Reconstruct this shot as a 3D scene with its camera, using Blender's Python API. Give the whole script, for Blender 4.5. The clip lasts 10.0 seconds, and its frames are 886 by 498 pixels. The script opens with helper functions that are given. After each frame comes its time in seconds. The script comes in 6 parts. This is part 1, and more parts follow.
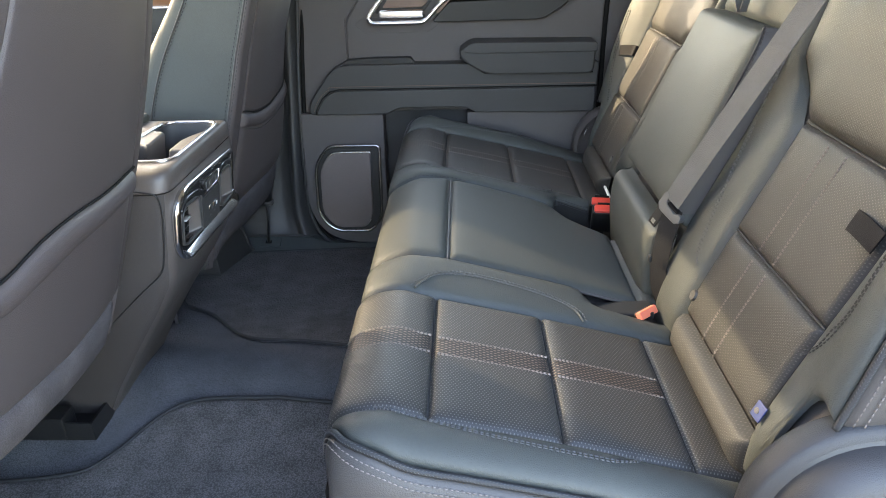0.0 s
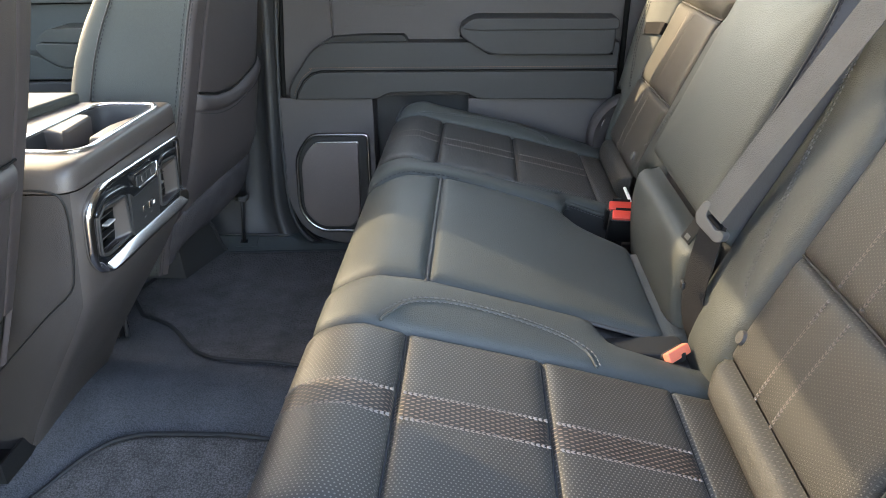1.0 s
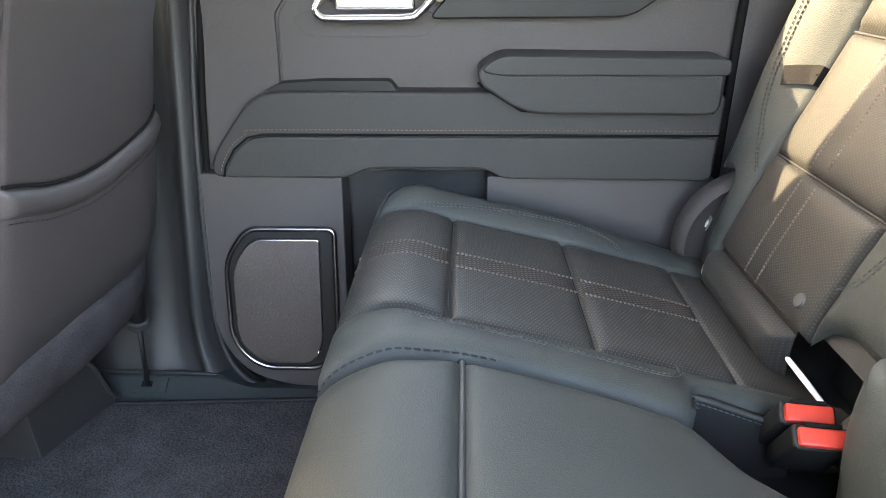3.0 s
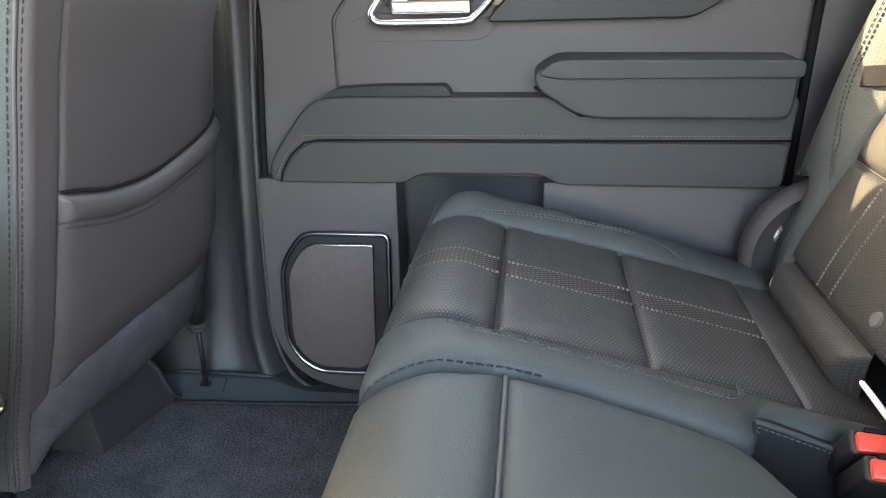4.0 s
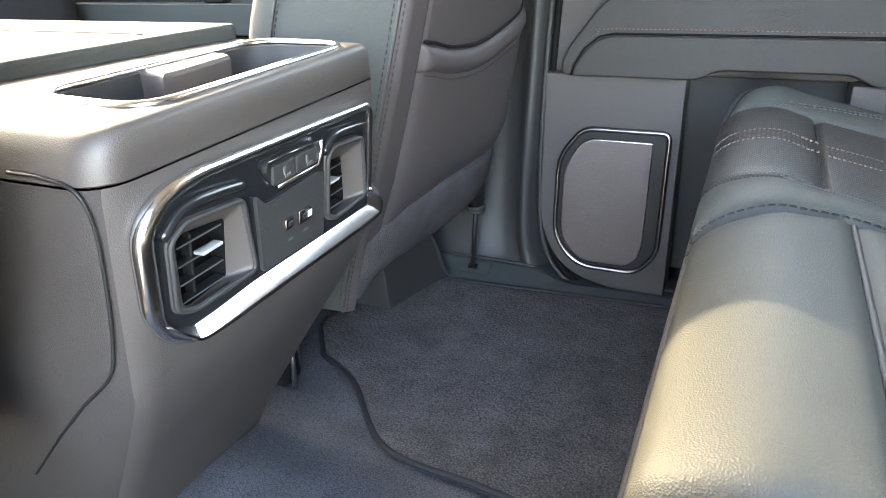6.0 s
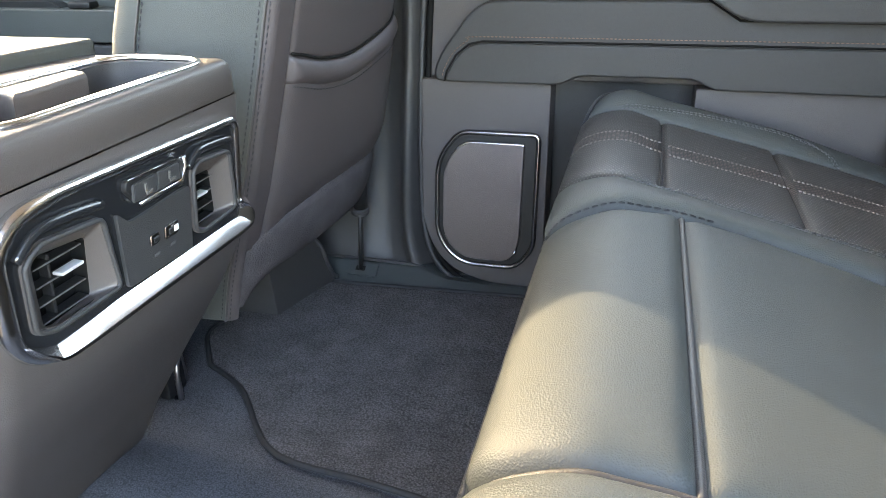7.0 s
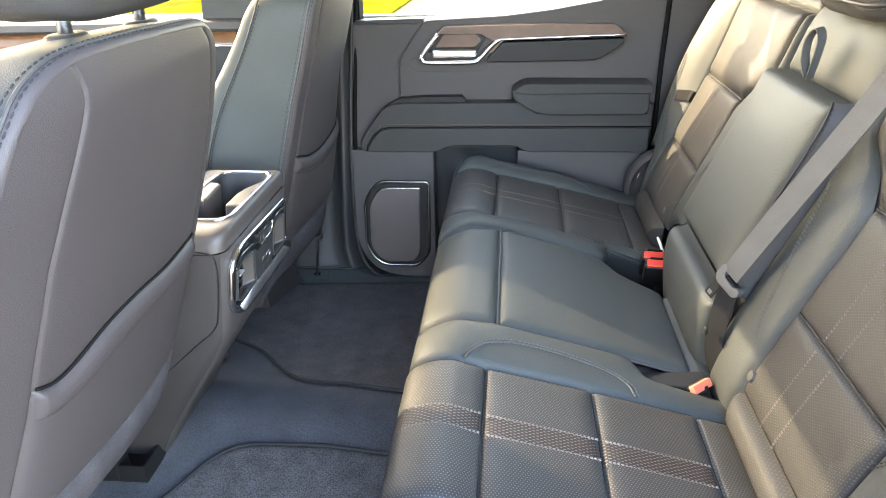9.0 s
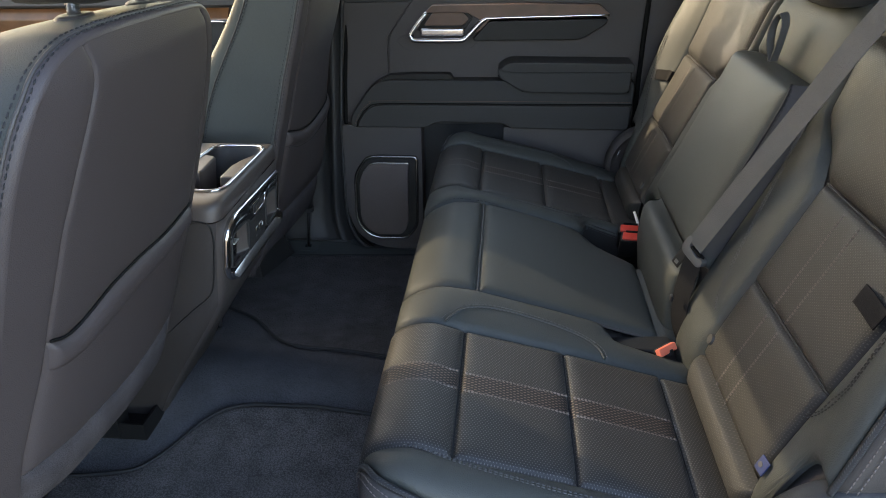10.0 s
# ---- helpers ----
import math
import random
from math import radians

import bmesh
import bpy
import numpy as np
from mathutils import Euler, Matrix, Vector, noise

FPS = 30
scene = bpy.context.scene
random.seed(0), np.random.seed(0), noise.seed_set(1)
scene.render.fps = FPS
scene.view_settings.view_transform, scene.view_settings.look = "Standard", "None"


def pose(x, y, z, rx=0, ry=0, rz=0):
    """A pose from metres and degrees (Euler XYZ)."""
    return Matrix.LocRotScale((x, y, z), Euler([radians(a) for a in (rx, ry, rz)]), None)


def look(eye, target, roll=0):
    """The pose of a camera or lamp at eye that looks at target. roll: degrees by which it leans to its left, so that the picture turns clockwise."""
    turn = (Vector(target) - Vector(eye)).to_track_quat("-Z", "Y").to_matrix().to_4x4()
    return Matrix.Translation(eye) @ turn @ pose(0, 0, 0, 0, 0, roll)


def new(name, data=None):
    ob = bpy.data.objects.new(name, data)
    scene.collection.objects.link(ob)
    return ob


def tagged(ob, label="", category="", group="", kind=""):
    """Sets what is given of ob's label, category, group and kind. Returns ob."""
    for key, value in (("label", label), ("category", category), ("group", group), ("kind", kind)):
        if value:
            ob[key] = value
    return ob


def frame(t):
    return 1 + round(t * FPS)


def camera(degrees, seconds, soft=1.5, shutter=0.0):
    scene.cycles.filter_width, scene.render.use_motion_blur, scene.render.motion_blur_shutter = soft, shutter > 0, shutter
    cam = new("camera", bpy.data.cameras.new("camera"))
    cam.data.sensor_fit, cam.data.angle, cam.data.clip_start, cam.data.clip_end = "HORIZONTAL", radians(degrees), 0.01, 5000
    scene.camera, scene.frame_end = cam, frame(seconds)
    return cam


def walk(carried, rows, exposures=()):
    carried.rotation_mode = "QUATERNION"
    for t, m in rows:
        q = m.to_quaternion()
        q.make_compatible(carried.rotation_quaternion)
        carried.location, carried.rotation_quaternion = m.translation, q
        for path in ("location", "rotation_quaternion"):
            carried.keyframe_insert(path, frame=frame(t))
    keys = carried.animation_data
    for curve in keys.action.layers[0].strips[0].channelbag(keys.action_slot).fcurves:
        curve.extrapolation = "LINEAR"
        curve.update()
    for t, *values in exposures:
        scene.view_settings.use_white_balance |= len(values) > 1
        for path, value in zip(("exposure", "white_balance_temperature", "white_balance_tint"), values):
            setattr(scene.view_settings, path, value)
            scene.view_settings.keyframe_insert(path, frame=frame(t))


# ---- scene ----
cam = camera(64.6, 10.0, soft=0.8)
PATH = [
    (0, (0.031, -1.239, 0.878), (-0.036, 0.566, 0.018), -1.6),
    (0.5, (0.05, -1.152, 0.856), (-0.042, 0.643, -0.021), -1.5),
    (1, (0.069, -1.005, 0.81), (-0.035, 0.785, -0.077), -1.1),
    (1.5, (0.016, -0.781, 0.754), (-0.057, 1.013, -0.128), -0.6),
    (2, (-0.021, -0.576, 0.713), (-0.073, 1.234, -0.137), -0.6),
    (2.5, (-0.031, -0.424, 0.699), (-0.072, 1.405, -0.108), -0.4),
    (2.7, (-0.02, -0.394, 0.706), (-0.068, 1.441, -0.09), -0.3),
    (3.8, (0.018, -0.345, 0.716), (-0.153, 1.49, -0.06), -1.3),
    (4, (0.018, -0.346, 0.71), (-0.229, 1.482, -0.064), -1.7),
    (4.5, (-0.029, -0.379, 0.691), (-0.5, 1.398, -0.096), -2.6),
    (5, (-0.076, -0.44, 0.659), (-0.752, 1.263, -0.143), -3.2),
    (5.2, (-0.085, -0.458, 0.645), (-0.821, 1.214, -0.169), -3.4),
    (6.3, (-0.097, -0.48, 0.625), (-0.851, 1.161, -0.236), -2.7),
    (6.5, (-0.092, -0.478, 0.626), (-0.777, 1.188, -0.243), -2.1),
    (7, (-0.053, -0.495, 0.645), (-0.553, 1.236, -0.222), -1.6),
    (7.5, (-0.03, -0.62, 0.709), (-0.384, 1.163, -0.124), -1.6),
    (8, (0.024, -0.835, 0.804), (-0.258, 0.976, 0.005), -2.1),
    (8.5, (0.021, -1.043, 0.898), (-0.198, 0.776, 0.097), -2.1),
    (9, (0.017, -1.192, 0.969), (-0.171, 0.608, 0.119), -1.8),
    (9.5, (0.025, -1.247, 0.992), (-0.147, 0.537, 0.106), -1.4),
    (10, (0.039, -1.258, 0.989), (-0.126, 0.515, 0.079), -1.1),
]
EXPOSURES = [(t, e, k, 15.5) for t, e, k in ((0.0, 4.85, 7550), (1.0, 4.92, 7650), (1.5, 5.08, 7700), (2.5, 5.64, 7800), (4.5, 5.76, 8050), (5.2, 5.86, 8050), (6.5, 5.96, 8000), (7.0, 5.78, 7900), (7.5, 5.82, 7900), (8.0, 5.68, 7900), (8.5, 5.38, 7850), (9.0, 5.38, 7600), (9.5, 5.1, 7450), (10.0, 3.66, 7300))]
walk(cam, [(t, look(eye, target, roll)) for t, eye, target, roll in PATH], EXPOSURES)

# ---------------------------------------------------------------- light
world = bpy.data.worlds.new("sky")
scene.world = world
world.use_nodes = True
SUN_TRAVEL = Vector((0.894, -0.447, 0.0)).normalized()
SUN_UP = radians(28)
_sky = world.node_tree.nodes.new("ShaderNodeTexSky")
_sky.sky_type = 'NISHITA'
_sky.sun_disc = False
_sky.dust_density = 1.6
_sky.sun_elevation = SUN_UP
_sky.sun_rotation = math.atan2(-SUN_TRAVEL.x, -SUN_TRAVEL.y)
_bg = world.node_tree.nodes["Background"]
_bg.inputs["Strength"].default_value = 0.15
world.node_tree.links.new(_sky.outputs[0], _bg.inputs["Color"])
sun = new("sun", bpy.data.lights.new("sun", 'SUN'))
sun.data.energy, sun.data.angle, sun.data.color = 0.92, radians(0.5), (1.0, 0.90, 0.74)
_d = Vector((SUN_TRAVEL.x * math.cos(SUN_UP), SUN_TRAVEL.y * math.cos(SUN_UP), -math.sin(SUN_UP)))
sun.matrix_world = look((0, 0, 5), Vector((0, 0, 5)) + _d)
scene.view_settings.exposure = 0.0


# ---------------------------------------------------------------- materials
def material(name, base, rough=0.5, metal=0.0, vary=0.15, vary_scale=6.0, grain=0.0, grain_scale=900.0,
             wave=0.0, wave_scale=120.0, coat=0.0, spec=0.5, tint=None, rough_vary=0.1, speck=0.0, speck_scale=260.0):
    """A surface with colour variation at two scales, roughness variation and fine relief."""
    m = bpy.data.materials.new(name)
    m.use_nodes = True
    nt = m.node_tree
    n, l = nt.nodes, nt.links
    p = n["Principled BSDF"]
    p.inputs["Roughness"].default_value = rough
    p.inputs["Metallic"].default_value = metal
    p.inputs["Coat Weight"].default_value = coat
    p.inputs["Specular IOR Level"].default_value = spec
    co = n.new("ShaderNodeTexCoord")
    big = n.new("ShaderNodeTexNoise")
    big.inputs["Scale"].default_value = vary_scale
    big.inputs["Detail"].default_value = 4
    l.new(co.outputs["Object"], big.inputs["Vector"])
    fine = n.new("ShaderNodeTexNoise")
    fine.inputs["Scale"].default_value = vary_scale * 40
    fine.inputs["Detail"].default_value = 2
    l.new(co.outputs["Object"], fine.inputs["Vector"])
    mix = n.new("ShaderNodeMath")
    mix.operation = 'MULTIPLY_ADD'
    l.new(fine.outputs["Fac"], mix.inputs[0])
    mix.inputs[1].default_value = 0.4
    l.new(big.outputs["Fac"], mix.inputs[2])
    ramp = n.new("ShaderNodeMapRange")
    l.new(mix.outputs[0], ramp.inputs["Value"])
    ramp.inputs["From Min"].default_value, ramp.inputs["From Max"].default_value = 0.4, 1.0
    col = n.new("ShaderNodeMix")
    col.data_type = 'RGBA'
    l.new(ramp.outputs["Result"], col.inputs["Factor"])
    lo = [c * (1 - vary) for c in base]
    hi = [min(1, c * (1 + vary)) for c in (tint or base)]
    col.inputs["A"].default_value, col.inputs["B"].default_value = (*lo, 1), (*hi, 1)
    shade = col.outputs["Result"]
    if speck:
        sv = n.new("ShaderNodeTexVoronoi")
        sv.inputs["Scale"].default_value = speck_scale
        l.new(co.outputs["Object"], sv.inputs["Vector"])
        sr = n.new("ShaderNodeMapRange")
        l.new(sv.outputs["Distance"], sr.inputs["Value"])
        sr.inputs["From Min"].default_value, sr.inputs["From Max"].default_value = 0.15, 0.75
        sr.inputs["To Min"].default_value, sr.inputs["To Max"].default_value = 1.0 + speck, 1.0 - speck
        sm = n.new("ShaderNodeVectorMath")
        sm.operation = 'SCALE'
        l.new(shade, sm.inputs[0])
        l.new(sr.outputs["Result"], sm.inputs["Scale"])
        shade = sm.outputs[0]
    l.new(shade, p.inputs["Base Color"])
    rr = n.new("ShaderNodeMapRange")
    l.new(big.outputs["Fac"], rr.inputs["Value"])
    rr.inputs["To Min"].default_value = max(0.02, rough - rough_vary)
    rr.inputs["To Max"].default_value = min(1.0, rough + rough_vary)
    l.new(rr.outputs["Result"], p.inputs["Roughness"])
    last = None
    if grain:
        g = n.new("ShaderNodeTexVoronoi")
        g.inputs["Scale"].default_value = grain_scale
        l.new(co.outputs["Object"], g.inputs["Vector"])
        b = n.new("ShaderNodeBump")
        b.inputs["Strength"].default_value = grain
        b.inputs["Distance"].default_value = 0.0006
        l.new(g.outputs["Distance"], b.inputs["Height"])
        last = b
    if wave:
        w = n.new("ShaderNodeTexNoise")
        w.inputs["Scale"].default_value = wave_scale
        w.inputs["Detail"].default_value = 3
        l.new(co.outputs["Object"], w.inputs["Vector"])
        b = n.new("ShaderNodeBump")
        b.inputs["Strength"].default_value = wave
        b.inputs["Distance"].default_value = 0.004
        l.new(w.outputs["Fac"], b.inputs["Height"])
        if last:
            l.new(last.outputs["Normal"], b.inputs["Normal"])
        last = b
    if last:
        l.new(last.outputs["Normal"], p.inputs["Normal"])
    return m


def perforated(name, base, dot, pitch, band=False, size=0.27, spec=0.40):
    """Leather with rows of punched holes in a staggered grid, laid out by the UV map in metres."""
    m = material(name, base, 0.48, vary=0.14, vary_scale=8, grain=0.35, grain_scale=1000, spec=spec)
    nt = m.node_tree
    n, l = nt.nodes, nt.links
    p = n["Principled BSDF"]
    uv = n.new("ShaderNodeUVMap")
    dist = []
    for shift in ((0, 0), (0.5, 0.5)):
        sc = n.new("ShaderNodeVectorMath")
        sc.operation = 'MULTIPLY_ADD'
        l.new(uv.outputs["UV"], sc.inputs[0])
        sc.inputs[1].default_value = (1 / (pitch * 1.7), 1 / pitch, 0) if band else (1 / pitch, 1 / (pitch * 1.7), 0)
        sc.inputs[2].default_value = (shift[0], shift[1], 0)
        fr = n.new("ShaderNodeVectorMath")
        fr.operation = 'FRACTION'
        l.new(sc.outputs[0], fr.inputs[0])
        sub = n.new("ShaderNodeVectorMath")
        sub.operation = 'MULTIPLY_ADD'
        l.new(fr.outputs[0], sub.inputs[0])
        kx, ky = (0.90, 1.15) if band else (1.0, 1.7)
        sub.inputs[1].default_value = (kx, ky, 0)
        sub.inputs[2].default_value = (-0.5 * kx, -0.5 * ky, 0)
        ln = n.new("ShaderNodeVectorMath")
        ln.operation = 'LENGTH'
        l.new(sub.outputs[0], ln.inputs[0])
        dist.append(ln)
    mn = n.new("ShaderNodeMath")
    mn.operation = 'MINIMUM'
    l.new(dist[0].outputs["Value"], mn.inputs[0])
    l.new(dist[1].outputs["Value"], mn.inputs[1])
    hole = n.new("ShaderNodeMapRange")
    l.new(mn.outputs[0], hole.inputs["Value"])
    hole.inputs["From Min"].default_value, hole.inputs["From Max"].default_value = size * 0.75, size * 1.15
    old = p.inputs["Base Color"].links[0].from_socket
    mx = n.new("ShaderNodeMix")
    mx.data_type = 'RGBA'
    l.new(hole.outputs["Result"], mx.inputs["Factor"])
    mx.inputs["A"].default_value = (*dot, 1)
    l.new(old, mx.inputs["B"])
    l.new(mx.outputs["Result"], p.inputs["Base Color"])
    b = n.new("ShaderNodeBump")
    b.inputs["Strength"].default_value = 0.4
    b.inputs["Distance"].default_value = 0.0012
    l.new(hole.outputs["Result"], b.inputs["Height"])
    prev = p.inputs["Normal"].links[0].from_socket
    l.new(prev, b.inputs["Normal"])
    l.new(b.outputs["Normal"], p.inputs["Normal"])
    return m


LEATHER = material("leather", (0.0445, 0.0485, 0.0455), 0.56, vary=0.14, vary_scale=7, grain=0.50, grain_scale=700, wave=0.07, wave_scale=30, spec=0.29)
LEATHER_SIDE = material("leather_side", (0.046, 0.043, 0.042), 0.54, vary=0.12, vary_scale=7, grain=0.45, grain_scale=620, spec=0.4)
DOOR_LEATHER = material("door_leather", (0.0265, 0.0258, 0.0258), 0.60, vary=0.1, vary_scale=6, grain=0.4, grain_scale=700, spec=0.42)
# Dots are paler than the leather: light caught by the holes, put into colour.
PERF = perforated("perforated_leather", (0.0270, 0.0260, 0.0242), (0.100, 0.093, 0.085), 0.0043, size=0.185)
PERF_BACK = perforated("perforated_back", (0.0315, 0.0305, 0.0282), (0.068, 0.063, 0.057), 0.0041, size=0.17, spec=0.22)
PERF_BAND = perforated("perforated_band", (0.0155, 0.0145, 0.014), (0.135, 0.097, 0.076), 0.0060, band=True, size=0.185)
VINYL = material("seat_back_vinyl", (0.0475, 0.0395, 0.0405), 0.55, vary=0.08, vary_scale=5, grain=0.3, grain_scale=800, spec=0.42)
PLASTIC = material("grained_plastic", (0.050, 0.0432, 0.0425), 0.58, vary=0.08, vary_scale=5, grain=0.4, grain_scale=900, spec=0.45)
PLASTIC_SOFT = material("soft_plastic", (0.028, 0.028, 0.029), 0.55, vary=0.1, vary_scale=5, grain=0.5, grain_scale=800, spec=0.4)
PLASTIC_BROWN = material("console_plastic", (0.059, 0.0500, 0.0468), 0.5, vary=0.08, vary_scale=6, grain=0.28, grain_scale=900)
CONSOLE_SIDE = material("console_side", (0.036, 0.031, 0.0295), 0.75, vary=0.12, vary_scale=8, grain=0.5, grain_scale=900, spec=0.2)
PLASTIC_PILLAR = material("pillar_plastic", (0.025, 0.0245, 0.025), 0.5, vary=0.1, vary_scale=5, grain=0.4, grain_scale=900, spec=0.45)
PLASTIC_TEAL = material("door_plastic", (0.034, 0.040, 0.041), 0.5, vary=0.08, vary_scale=5, grain=0.35, grain_scale=800, spec=0.45)
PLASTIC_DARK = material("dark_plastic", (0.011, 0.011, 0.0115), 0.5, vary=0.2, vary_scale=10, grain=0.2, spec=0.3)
BLACK_GLOSS = material("black_gloss", (0.012, 0.013, 0.015), 0.25, vary=0.1, coat=0.2, rough_vary=0.04)
CHROME = material("satin_chrome", (0.80, 0.80, 0.81), 0.20, 1.0, vary=0.04, rough_vary=0.05)
SILVER = material("silver_paint", (0.62, 0.62, 0.63), 0.38, 0.4, vary=0.04)
CHROME_DARK = material("dark_chrome", (0.32, 0.32, 0.33), 0.24, 1.0, vary=0.06)
WOOD = material("wood_trim", (0.085, 0.043, 0.029), 0.42, vary=0.35, vary_scale=18, coat=0.1)
WOOD_GLOSS = material("polished_wood", (0.20, 0.085, 0.035), 0.35, vary=0.35, vary_scale=18, coat=0.6)
GRILLE = material("speaker_mesh", (0.105, 0.088, 0.086), 0.42, 0.7, vary=0.1, grain=0.6, grain_scale=900)
CARPET = material("carpet", (0.086, 0.088, 0.096), 0.95, vary=0.25, vary_scale=12, grain=0.9, grain_scale=420, wave=0.5, wave_scale=160, spec=0.1, speck=0.3, speck_scale=420)
MAT = material("mat_pile", (0.088, 0.084, 0.086), 0.95, vary=0.35, vary_scale=22, grain=1.0, grain_scale=260, wave=1.0, wave_scale=200, spec=0.1, speck=0.34, speck_scale=330)
BINDING = material("mat_binding", (0.012, 0.013, 0.015), 0.7, vary=0.2, grain=0.3)
FELT = material("felt", (0.056, 0.051, 0.054), 0.95, vary=0.35, vary_scale=24, grain=0.8, grain_scale=600, wave=0.3, wave_scale=300, spec=0.1, speck=0.22, speck_scale=620)
WEBBING = material("webbing", (0.095, 0.091, 0.085), 0.75, vary=0.12, vary_scale=20, grain=0.7, grain_scale=700, spec=0.2)
LATCH = material("latch_grey", (0.075, 0.074, 0.073), 0.5, vary=0.08, vary_scale=12, grain=0.2)
WEBBING_DARK = material("webbing_dark", (0.011, 0.0105, 0.011), 0.8, vary=0.2, grain=0.7, grain_scale=700, spec=0.15)
THREAD = material("thread", (0.155, 0.136, 0.124), 0.7, vary=0.15)
THREAD_SIDE = material("thread_side", (0.115, 0.098, 0.09), 0.7, vary=0.15)
GUIDE = material("guide_strap", (0.012, 0.011, 0.0115), 0.8, vary=0.1, grain=0.5, grain_scale=700, spec=0.10)
# Leather darkened to put a recess's shade into its colour.
POCKET_SHADE = material("shaded_pocket_leather", (0.016, 0.016, 0.0165), 0.6, vary=0.1, grain=0.3, spec=0.25)
THREAD_GREY = material("thread_grey", (0.058, 0.060, 0.062), 0.7, vary=0.15)
THREAD_BROWN = material("thread_brown", (0.16, 0.085, 0.055), 0.7, vary=0.15)
RED = material("buckle_red", (0.62, 0.055, 0.035), 0.35, vary=0.06)
ORANGE = material("buckle_orange", (0.72, 0.17, 0.10), 0.4, vary=0.06)
WHITE = material("white_tag", (0.75, 0.75, 0.74), 0.6, vary=0.05)
BLUE = material("blue_tag", (0.010, 0.024, 0.095), 0.5, vary=0.1)
HEADLINER = material("headliner", (0.55, 0.54, 0.52), 0.95, vary=0.06, grain=0.3, spec=0.1)
RUBBER = material("rubber", (0.007, 0.007, 0.007), 0.85, vary=0.2, spec=0.1)
STEEL = material("steel", (0.35, 0.35, 0.36), 0.35, 1.0, vary=0.1)
PAINT = material("body_paint", (0.55, 0.55, 0.54), 0.3, vary=0.04, coat=0.5)
GROUND = material("ground_earth", (0.15, 0.115, 0.075), 0.95, vary=0.3, vary_scale=0.5, wave=0.4, wave_scale=6, spec=0.0)
GRASS = material("grass", (0.064, 0.061, 0.004), 0.9, vary=0.5, vary_scale=1.2, wave=0.6, wave_scale=12, spec=0.0)
def pane_glass(name, colour):
    """Thin tinted glass: it lets the light through with its tint and mirrors a little."""
    m = bpy.data.materials.new(name)
    m.use_nodes = True
    n, l = m.node_tree.nodes, m.node_tree.links
    clear, shine, both = n.new("ShaderNodeBsdfTransparent"), n.new("ShaderNodeBsdfGlossy"), n.new("ShaderNodeMixShader")
    clear.inputs["Color"].default_value = (*colour, 1)
    shine.inputs["Roughness"].default_value = 0.02
    both.inputs["Fac"].default_value = 0.05
    l.new(clear.outputs[0], both.inputs[1])
    l.new(shine.outputs[0], both.inputs[2])
    l.new(both.outputs[0], n["Material Output"].inputs["Surface"])
    return m


TINTED = pane_glass("side_glass", (0.88, 0.87, 0.80))
# Tint strength set to dim light entering through the unseen windscreen.
FRONT_DIMMER = pane_glass("windscreen_dimmer", (0.60, 0.60, 0.555))


# ---------------------------------------------------------------- mesh helpers
def link_mesh(name, V, F, mat, parent=None, label="", smooth=True, uv=None, sharp=None):
    me = bpy.data.meshes.new(name)
    me.from_pydata([tuple(map(float, v)) for v in V], [], F)
    me.materials.append(mat)
    if uv is not None:
        lay = me.uv_layers.new(name="UVMap")
        idx = np.zeros(len(me.loops), dtype=np.int32)
        me.loops.foreach_get("vertex_index", idx)
        lay.data.foreach_set("uv", np.asarray(uv, dtype=np.float32)[idx].ravel())
    if smooth:
        me.shade_smooth()
        if sharp:
            me.set_sharp_from_angle(angle=radians(sharp))
    ob = new(name, me)
    if parent is not None:
        ob.parent = parent
        ob.matrix_parent_inverse = base_inverse(parent)
    if label:
        ob["label"] = label
    return ob


def base_inverse(ob):
    """The inverse of the pose of a thing's base; parts keep their vertices in the place's own metres."""
    m = Matrix.Translation(ob.location) if ob.type == 'EMPTY' else Matrix.Identity(4)
    return m.inverted()


def part(name, bm, mat, parent, label="", sharp=35):
    """Links a bmesh as one mesh object under a thing or a part."""
    me = bpy.data.meshes.new(name)
    bm.normal_update()
    bm.to_mesh(me)
    bm.free()
    me.materials.append(mat)
    me.shade_smooth()
    me.set_sharp_from_angle(angle=radians(sharp))
    ob = new(name, me)
    even = ob.modifiers.new("even_normals", 'WEIGHTED_NORMAL')
    even.keep_sharp, even.weight = True, 80
    if parent is not None:
        ob.parent = parent
        ob.matrix_parent_inverse = base_inverse(parent)
    if label:
        ob["label"] = label
    return ob


def thing(name, at, label, category, group="", kind=""):
    ob = new(name)
    ob.location = at
    ob.empty_display_size = 0.05
    return tagged(ob, label, category, group, kind)


def rbox(c, s, bevel=0.005, seg=2, rot=None):
    bm = bmesh.new()
    bmesh.ops.create_cube(bm, size=1.0)
    bmesh.ops.scale(bm, vec=s, verts=bm.verts)
    if bevel:
        bmesh.ops.bevel(bm, geom=bm.edges[:], offset=bevel, segments=seg, affect='EDGES', profile=0.5)
    if rot is not None:
        bmesh.ops.transform(bm, matrix=rot, verts=bm.verts)
    bmesh.ops.translate(bm, vec=c, verts=bm.verts)
    return bm


